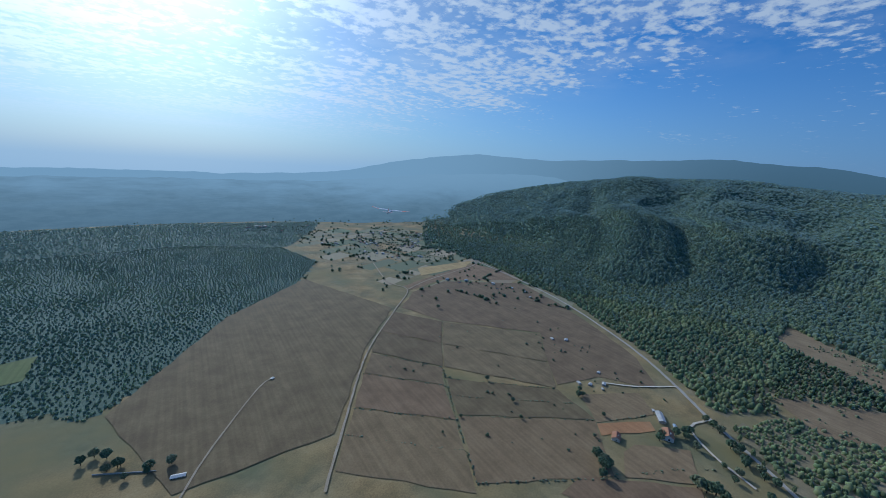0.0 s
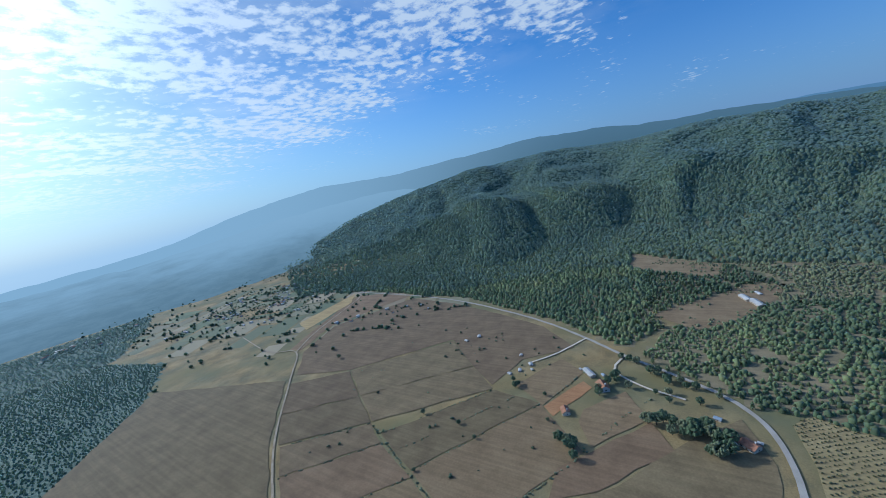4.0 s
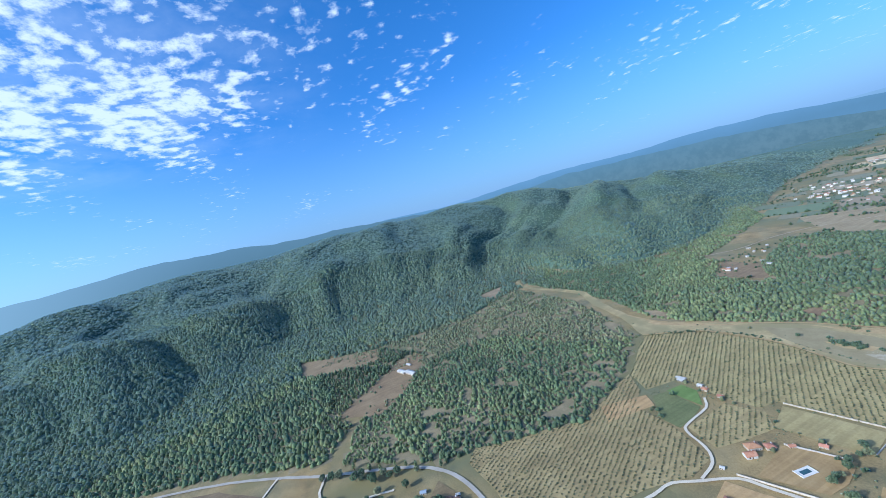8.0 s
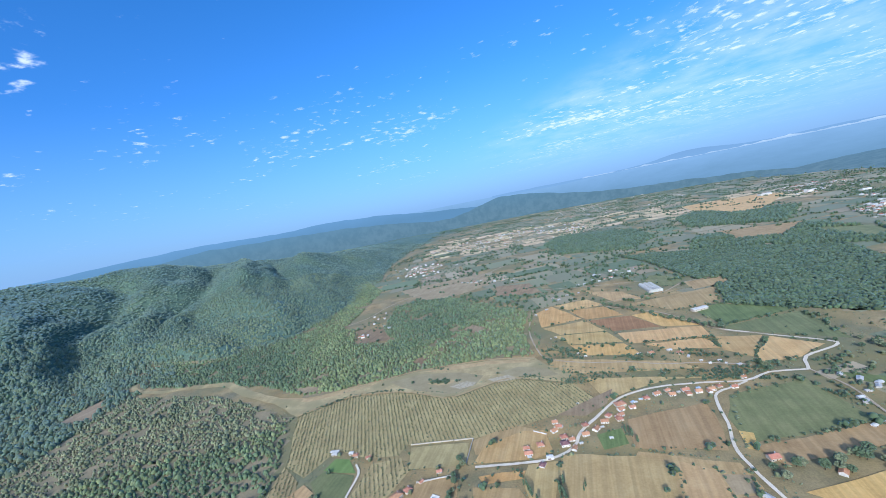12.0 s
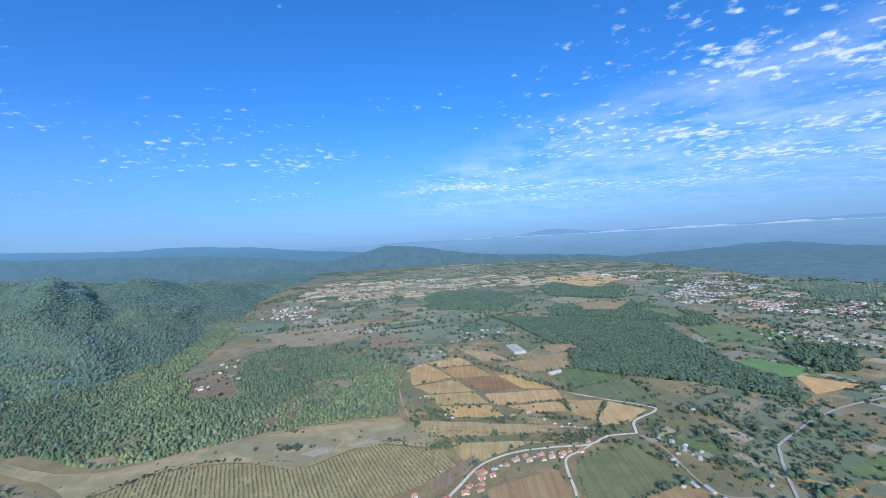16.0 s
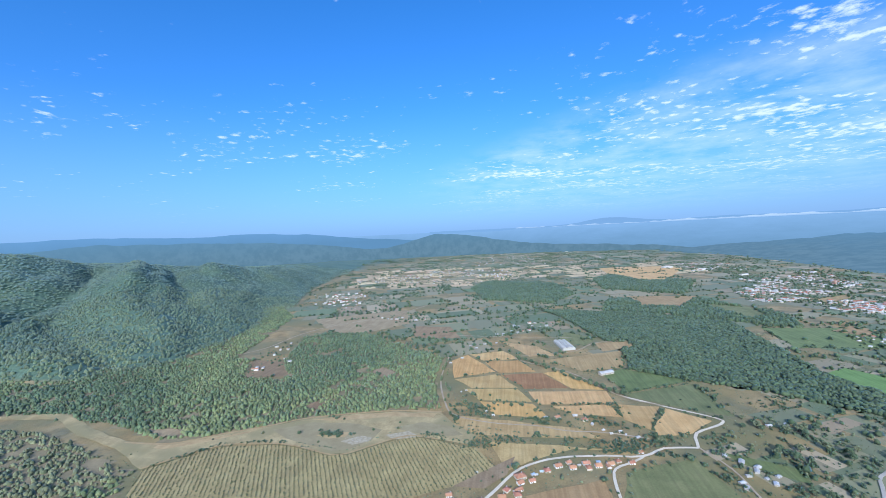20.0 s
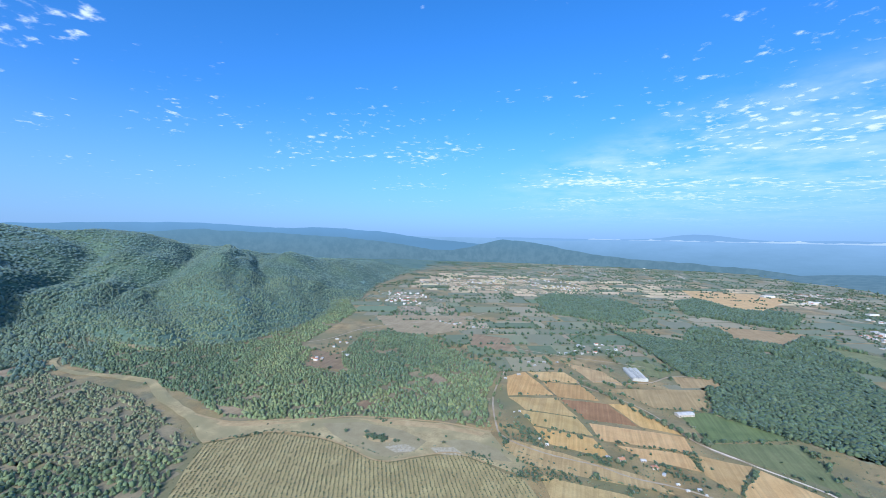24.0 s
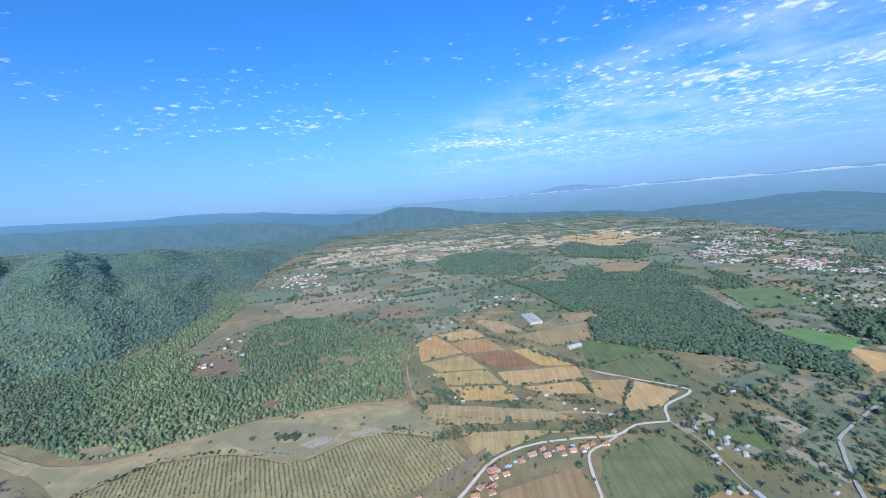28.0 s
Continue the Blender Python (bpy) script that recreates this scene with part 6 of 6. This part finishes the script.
def stone_wall(ax, ay, bx, by, high, label, mat):
    ob = thing("garden_wall", label, "wall")
    l = math.hypot(bx - ax, by - ay)
    high *= 0.55
    part("wall_body", block(0, l, -0.15, 0.15, -0.2, high), mat, ob)
    part("coping", block(-0.1, l + 0.1, -0.2, 0.2, high, high + 0.08, 0.03), mat, ob)
    for i in range(int(l / 6) + 1):
        part("pier", block(i * 6 - 0.2, i * 6 + 0.2, -0.2, 0.2, -0.2, high + 0.14), mat, ob)
    ob.matrix_basis = pose(ax, ay, 0.25, 0, 0, math.degrees(math.atan2(by - ay, bx - ax)))


stone_wall(-144, 212, -98, 222, 1.2, "long pale garden wall with piers", RENDERED)
stone_wall(-98, 222, -96, 196, 1.0, "low grey stone field wall", STONE)
stone_wall(-124, 176, -100, 185, 1.4, "low stone wall round the pool yard", STONE)
stone_wall(-125, 139, -92, 152, 1.4, "pale boundary wall along the lane", RENDERED)
stone_wall(-55, 232, -46, 229, 1.2, "white yard wall beside a cottage", WHITEWASH)
stone_wall(70, -224, 100, -238, 1.0, "grey stone wall beside the sheds", STONE)

# ---- single trees ----
def crown_mesh(shape, seed):
    """A crown of many small ragged clumps with gaps between them."""
    rng = random.Random(seed)
    bm = bmesh.new()
    count = 95 if shape != "poplar" else 80
    for _ in range(count):
        a, b, r = rng.uniform(0, 6.283), math.acos(rng.uniform(-1, 1)), rng.uniform(0.5, 1.0) ** 0.6
        x, y, z = r * math.sin(b) * math.cos(a), r * math.sin(b) * math.sin(a), r * math.cos(b)
        if shape == "poplar":
            w = 0.95 - 0.65 * max(z, -0.3)
            c, size = Vector((x * 1.2 * w, y * 1.2 * w, 6.4 + z * 5.2)), rng.uniform(0.45, 0.85)
        elif shape == "pine":
            w = 0.62 - 0.5 * z
            c, size = Vector((x * 2.6 * w, y * 2.6 * w, 4.9 + z * 3.6)), rng.uniform(0.45, 0.8)
        else:
            lean = math.sin(a * 2 + seed) * 0.5
            c, size = Vector((x * (3.0 + lean), y * (3.0 - lean), 4.4 + z * 2.4)), rng.uniform(0.55, 1.05)
        v = [bm.verts.new(c + Vector(p) * size * rng.uniform(0.7, 1.3)) for p in ((1, 0, 0), (0, 1, 0), (-1, 0, 0), (0, -1, 0), (0, 0, 0.8), (0, 0, -0.7))]
        for i in range(4):
            bm.faces.new([v[i], v[(i + 1) % 4], v[4]])
            bm.faces.new([v[(i + 1) % 4], v[i], v[5]])
    return bm


def trunk_mesh(tall, seed):
    rng = random.Random(seed)
    bm = bmesh.new()

    def limb(a, b, r0, r1):
        way = (b - a).normalized()
        side = way.orthogonal().normalized()
        other = way.cross(side)
        rings = []
        for p, r in ((a, r0), (b, r1)):
            rings.append([bm.verts.new(p + (side * math.cos(k * 1.2566) + other * math.sin(k * 1.2566)) * r) for k in range(5)])
        for k in range(5):
            bm.faces.new([rings[0][k], rings[0][(k + 1) % 5], rings[1][(k + 1) % 5], rings[1][k]])

    limb(Vector((0, 0, -0.3)), Vector((0.1, 0.05, tall * 0.45)), 0.28, 0.18)
    limb(Vector((0.1, 0.05, tall * 0.45)), Vector((0, 0.1, tall * 0.8)), 0.18, 0.07)
    for k in range(5):
        a = k * 1.3 + rng.random()
        limb(Vector((0.08, 0.04, tall * (0.3 + 0.07 * k))), Vector((math.cos(a) * tall * 0.22, math.sin(a) * tall * 0.22, tall * (0.5 + 0.06 * k))), 0.1, 0.04)
    return bm


def tree(shape, label, mat, seed):
    ob = thing("tree", label, "tree", "trees of the valley")
    part("trunk", trunk_mesh({"poplar": 9.5, "pine": 7.5}.get(shape, 5.8), seed), BARK, ob)
    part("crown", crown_mesh(shape, seed), mat, ob)
    return ob


def line_spots(points, gap, jitter, sizes, seed):
    rng = random.Random(seed)
    out = []
    for (ax, ay), (bx, by) in zip(points, points[1:]):
        n = max(1, int(math.hypot(bx - ax, by - ay) / gap))
        for i in range(n):
            f = (i + rng.random()) / n
            out.append((ax + (bx - ax) * f + rng.uniform(-jitter, jitter), ay + (by - ay) * f + rng.uniform(-jitter, jitter), rng.uniform(0, 360), rng.uniform(*sizes)))
    return out


ROUND = line_spots([(-178, -99), (-164, -82)], 2.6, 5, (1.3, 1.9), 1) + line_spots([(-214, -46), (-202, -28), (-218, -16), (-194, -6), (-187, -14)], 3.4, 5, (1.3, 2.1), 2)
ROUND += line_spots([(75, 199), (88, 206), (105, 211), (125, 220), (144, 224), (156, 222)], 3.0, 5.5, (0.8, 1.4), 3)
ROUND += line_spots([(182, 363), (196, 342), (222, 345), (246, 358)], 5, 8, (0.8, 1.4), 4) + line_spots([(183, 308), (207, 310), (232, 312), (277, 317), (301, 328)], 6, 9, (0.8, 1.5), 5)
ROUND += line_spots([(172, 269), (189, 261), (172, 250)], 6, 8, (0.6, 1.1), 6) + line_spots([(9, 509), (37, 480), (65, 448), (95, 416), (115, 402)], 3.0, 2.6, (0.7, 1.2), 7)
ROUND += line_spots([(-53, 358), (-43, 369), (-27, 372), (15, 368), (37, 342), (50, 360)], 7, 6, (0.5, 1.0), 8) + line_spots([(108, 312), (118, 326), (103, 325)], 4, 4, (0.6, 1.1), 9)
ROUND += line_spots([(-101, 200), (-100, 183), (-96, 160), (-85, 160)], 4, 3, (0.6, 1.05), 10) + line_spots([(-260, -81), (-250, -68), (-233, -90)], 5, 5, (1.0, 1.6), 11)
ROUND += line_spots([(-246, -51), (-231, -22)], 7, 6, (0.9, 1.5), 12) + line_spots([(-290, -78), (-264, -43), (-246, -10)], 6, 5, (1.0, 1.6), 13)
ROUND += [(-224, -147, 0, 1.2), (-219, -120, 40, 0.8), (-191, -109, 10, 0.7), (-168, -170, 80, 0.8), (-158, -151, 20, 0.7), (-225, -370, 0, 1.2), (-118, -175, 60, 0.6), (-96, -167, 30, 0.5), (-170, -205, 90, 1.0), (-228, -146, 33, 0.9), (-232, -152, 60, 1.0)]
ROUND += line_spots([(-173, 334), (-154, 334)], 3.2, 2.5, (0.45, 0.75), 14) + [(-184, 304, 0, 0.8), (-160, 293, 50, 0.5), (-22, 392, 0, 0.6), (4, 408, 30, 0.7), (-16, 446, 70, 0.7), (-120, 316, 0, 0.5), (-100, 330, 20, 0.5)]
ROUND += line_spots([(62, -232), (75, -226), (92, -240), (110, -252)], 5, 6, (0.8, 1.4), 15) + line_spots([(66, 262), (66, 200)], 14, 3, (0.3, 0.5), 16)
ROUND += line_spots([(84, 165), (96, 172), (110, 168), (90, 150)], 4, 6, (0.7, 1.2), 17) + line_spots([(215, 200), (226, 206)], 4, 4, (0.8, 1.3), 18) + line_spots([(120, 195), (150, 165)], 9, 10, (0.3, 0.7), 19)
ROUND += line_spots([(-30, 250), (0, 275), (45, 292), (90, 294)], 9, 5, (0.3, 0.6), 20) + line_spots([(-90, 190), (-40, 199)], 8, 2, (0.3, 0.5), 21)
rng_trees, SMALL = random.Random(31), []
for _ in range(46):
    SMALL.append((rng_trees.uniform(140, 330), rng_trees.uniform(150, 400), rng_trees.uniform(0, 360), rng_trees.uniform(0.4, 1.1)))
for _ in range(26):
    SMALL.append((rng_trees.uniform(-60, 120), rng_trees.uniform(335, 375), rng_trees.uniform(0, 360), rng_trees.uniform(0.35, 0.8)))
for _ in range(40):
    SMALL.append((rng_trees.uniform(-320, -90), rng_trees.uniform(-330, -100), rng_trees.uniform(0, 360), rng_trees.uniform(0.25, 0.7)))
for _ in range(26):
    SMALL.append((rng_trees.uniform(-330, -250), rng_trees.uniform(-260, -130), rng_trees.uniform(0, 360), rng_trees.uniform(0.3, 0.8)))
ROUND, SMALL = ROUND[:262], SMALL + ROUND[262:]
bush_x, bush_y = np.array([p[0] for p in SMALL]), np.array([p[1] for p in SMALL])
scatter("bush", "oak", bush_x, bush_y, np.array([p[3] * 3.8 for p in SMALL]), LEAVES_OAK, "scattered dark green bushes and small trees", 33)["category"] = "bushes"
place(tree("round", "broad-leaved tree with a rounded dark green crown", LEAVES_OAK, 1), ROUND[0::3], 0.66)
place(tree("round", "broad-leaved tree with an uneven green crown", LEAVES_OAK, 5), ROUND[1::3], 0.66)
place(tree("round", "bushy grey-green olive tree", LEAVES_SCRUB, 9), ROUND[2::3], 0.66)
place(tree("poplar", "tall narrow poplar in a row beside the stubble", LEAVES_OAK, 3),
      line_spots([(-56, 184), (-46, 166), (-38, 150)], 2.6, 1.2, (0.6, 0.85), 22) + line_spots([(-36, 184), (-30, 165)], 2.4, 2.5, (0.7, 1.0), 23) + line_spots([(5, 238), (10, 222)], 3, 2, (0.6, 0.9), 24) + [(-21, 183, 0, 0.6), (-22, 180, 40, 0.5), (-73, 159, 0, 0.6), (-71, 157, 60, 0.6)], 0.66)
place(tree("pine", "slender green pine at the edge of a field", LEAVES_PINE, 4),
      line_spots([(-300, -62), (-270, -32), (-240, 12)], 8, 4, (0.8, 1.2), 25) + line_spots([(-62, 372), (-75, 420), (-85, 500)], 9, 4, (0.8, 1.1), 26), 0.66)


def hedge(points, label, seed, gap=1.6, tall=(0.5, 1.6)):
    rng = np.random.default_rng(seed)
    xs, ys = [], []
    for (ax, ay), (bx, by) in zip(points, points[1:]):
        n = int(math.hypot(bx - ax, by - ay) / gap)
        f = rng.random(n)
        f = f[soft_noise(f * n / 6.0, np.full(n, seed * 3.1), seed) > 0.28]
        xs.append(ax + (bx - ax) * f + rng.normal(0, 0.5, len(f)))
        ys.append(ay + (by - ay) * f + rng.normal(0, 0.5, len(f)))
    x, y = np.concatenate(xs), np.concatenate(ys)
    ob = scatter("hedgerow", "far", x, y, rng.uniform(*tall, len(x)), LEAVES_SCRUB, label, seed, (1.0, 1.8))
    ob["category"] = "hedge"


HEDGES = [
    [(-147, -241), (-98, -297)], [(-131, -216), (-77, -266)], [(-113, -173), (-52, -224)], [(-100, -145), (-35, -200)], [(-146, -241), (-113, -173), (-90, -120)],
    [(-117, -177), (-208, -120)], [(-139, -224), (-217, -163)], [(-90, -120), (-170, -78)], [(-128, -200), (-212, -142)], [(-208, -118), (-262, -98)], [(-170, -80), (-215, -60), (-235, -48)],
    [(12, 216), (62, 212)], [(29, 208), (26, 160)], [(10, 212), (-35, 209)], [(48, 200), (64, 202)], [(49, 184), (56, 160)], [(-135, 187), (-96, 196), (-50, 204)],
    [(70, 225), (140, 251)], [(80, 207), (140, 232)], [(68, 222), (72, 250), (80, 280)],
    [(200, 228), (240, 231)], [(193, 196), (244, 202), (262, 203)], [(-280, 243), (-246, 284), (-193, 294), (-129, 285), (-113, 305), (-91, 330)], [(-62, 338), (0, 325), (60, 318), (108, 310)], [(-50, 330), (20, 312), (70, 308)],
]
for n, points in enumerate(HEDGES):
    hedge(points, "ragged hedgerow of scrub between two fields", 200 + n)


# ---- the model glider in flight ----
def glider():
    ob = thing("model_glider", "white model glider with orange wing tips and tail", "model aircraft")
    white = material("white_foam", [(0.62, 0.66, 0.72), (0.70, 0.74, 0.80), (0.76, 0.80, 0.85)], 0.5, fine=0.05, rough=0.45, bump=0.05)
    orange = material("orange_film", [(0.85, 0.13, 0.015), (0.90, 0.17, 0.02)], 0.5, fine=0.05, rough=0.4, bump=0.05)
    black = material("black_canopy", [(0.02, 0.02, 0.025), (0.035, 0.035, 0.04)], 0.3, fine=0.03, rough=0.15, bump=0.0, spec=0.6)

    def loft(sections, sides=12):
        bm = bmesh.new()
        rings = []
        for x, z, ry, rz in sections:
            rings.append([bm.verts.new((x, ry * math.cos(6.2832 * s / sides), z + rz * math.sin(6.2832 * s / sides))) for s in range(sides)])
        for a, b in zip(rings, rings[1:]):
            for s in range(sides):
                bm.faces.new([a[s], a[(s + 1) % sides], b[(s + 1) % sides], b[s]])
        bm.faces.new(rings[0][::-1]), bm.faces.new(rings[-1])
        return bm

    def foil(y0, y1, lead0, lead1, trail0, trail1, z0, z1, thick):
        """A wing panel between two ribs, rounded at its leading edge."""
        bm = bmesh.new()
        ribs = []
        for y, lead, trail, z in ((y0, lead0, trail0, z0), (y1, lead1, trail1, z1)):
            c = lead - trail
            ribs.append([bm.verts.new((lead - c * f, y, z + thick * c * h)) for f, h in ((0, 0), (0.06, 0.5), (0.3, 0.9), (0.65, 0.55), (1, 0.05), (1, -0.02), (0.5, -0.2), (0.06, -0.3))])
        for s in range(8):
            bm.faces.new([ribs[0][s], ribs[0][(s + 1) % 8], ribs[1][(s + 1) % 8], ribs[1][s]])
        bm.faces.new(ribs[0]), bm.faces.new(ribs[1][::-1])
        return bm

    # nose along +x, wings along y
    part("fuselage", loft([(0.62, 0.0, 0.02, 0.02), (0.58, 0.0, 0.06, 0.06), (0.42, 0.01, 0.095, 0.1), (0.15, 0.03, 0.115, 0.135), (-0.1, 0.03, 0.11, 0.125), (-0.35, 0.04, 0.075, 0.085), (-0.75, 0.06, 0.04, 0.045), (-1.05, 0.07, 0.022, 0.03)]), white, ob)
    part("canopy", loft([(0.40, 0.085, 0.03, 0.02), (0.30, 0.115, 0.07, 0.055), (0.16, 0.135, 0.08, 0.06), (0.06, 0.14, 0.05, 0.035)]), black, ob, "glossy black canopy")
    part("spinner", loft([(0.70, 0.0, 0.006, 0.006), (0.66, 0.0, 0.03, 0.03), (0.62, 0.0, 0.042, 0.042)]), orange, ob)
    for s in (-1, 1):
        wing = part("wing", foil(s * 0.08, s * 0.95, 0.22, 0.19, -0.13, -0.09, 0.13, 0.17, 0.12), white, ob)
        part("wing_tip", foil(s * 0.952, s * 1.5, 0.19, 0.13, 0.04, 0.03, 0.17, 0.26, 0.12), white, wing, "white outer panel")
        part("aileron", foil(s * 0.954, s * 1.48, 0.038, 0.028, -0.13, -0.09, 0.168, 0.257, 0.1), orange, wing, "orange aileron")
        part("tip_cap", foil(s * 1.502, s * 1.55, 0.125, 0.08, -0.04, 0.0, 0.26, 0.27, 0.12), orange, wing, "orange wing tip")
        tail = part("tailplane", foil(s * 0.02, s * 0.42, -0.86, -0.90, -0.99, -0.98, 0.1, 0.1, 0.08), white, ob)
        part("elevator", foil(s * 0.03, s * 0.43, -0.992, -0.982, -1.07, -1.05, 0.1, 0.1, 0.08), orange, tail, "orange elevator")
    fin = part("fin", foil(0.09, 0.40, -0.82, -0.94, -1.0, -1.02, 0.0, 0.0, 0.07), orange, ob, "orange fin")
    rudder = part("rudder", foil(0.02, 0.42, -1.003, -1.023, -1.10, -1.09, 0.0, 0.0, 0.07), orange, ob, "orange rudder")
    for o in (fin, rudder):
        o.matrix_basis = pose(0, 0, 0, 90, 0, 0)
    part("tail_wheel", loft([(-1.04, 0.02, 0.012, 0.01), (-1.05, 0.0, 0.012, 0.03), (-1.06, 0.02, 0.012, 0.01)], 8), black, ob)
    return ob


# ---- from plan units to metres ----
for ob in list(scene.objects):
    if ob.parent is None and ob.type in {"MESH", "EMPTY"}:
        ob.matrix_basis = Matrix.Scale(UNIT, 4) @ ob.matrix_basis

plane = glider()
plane.matrix_basis = pose(47.4, 0.5, 257.1, 3, 0, 231)
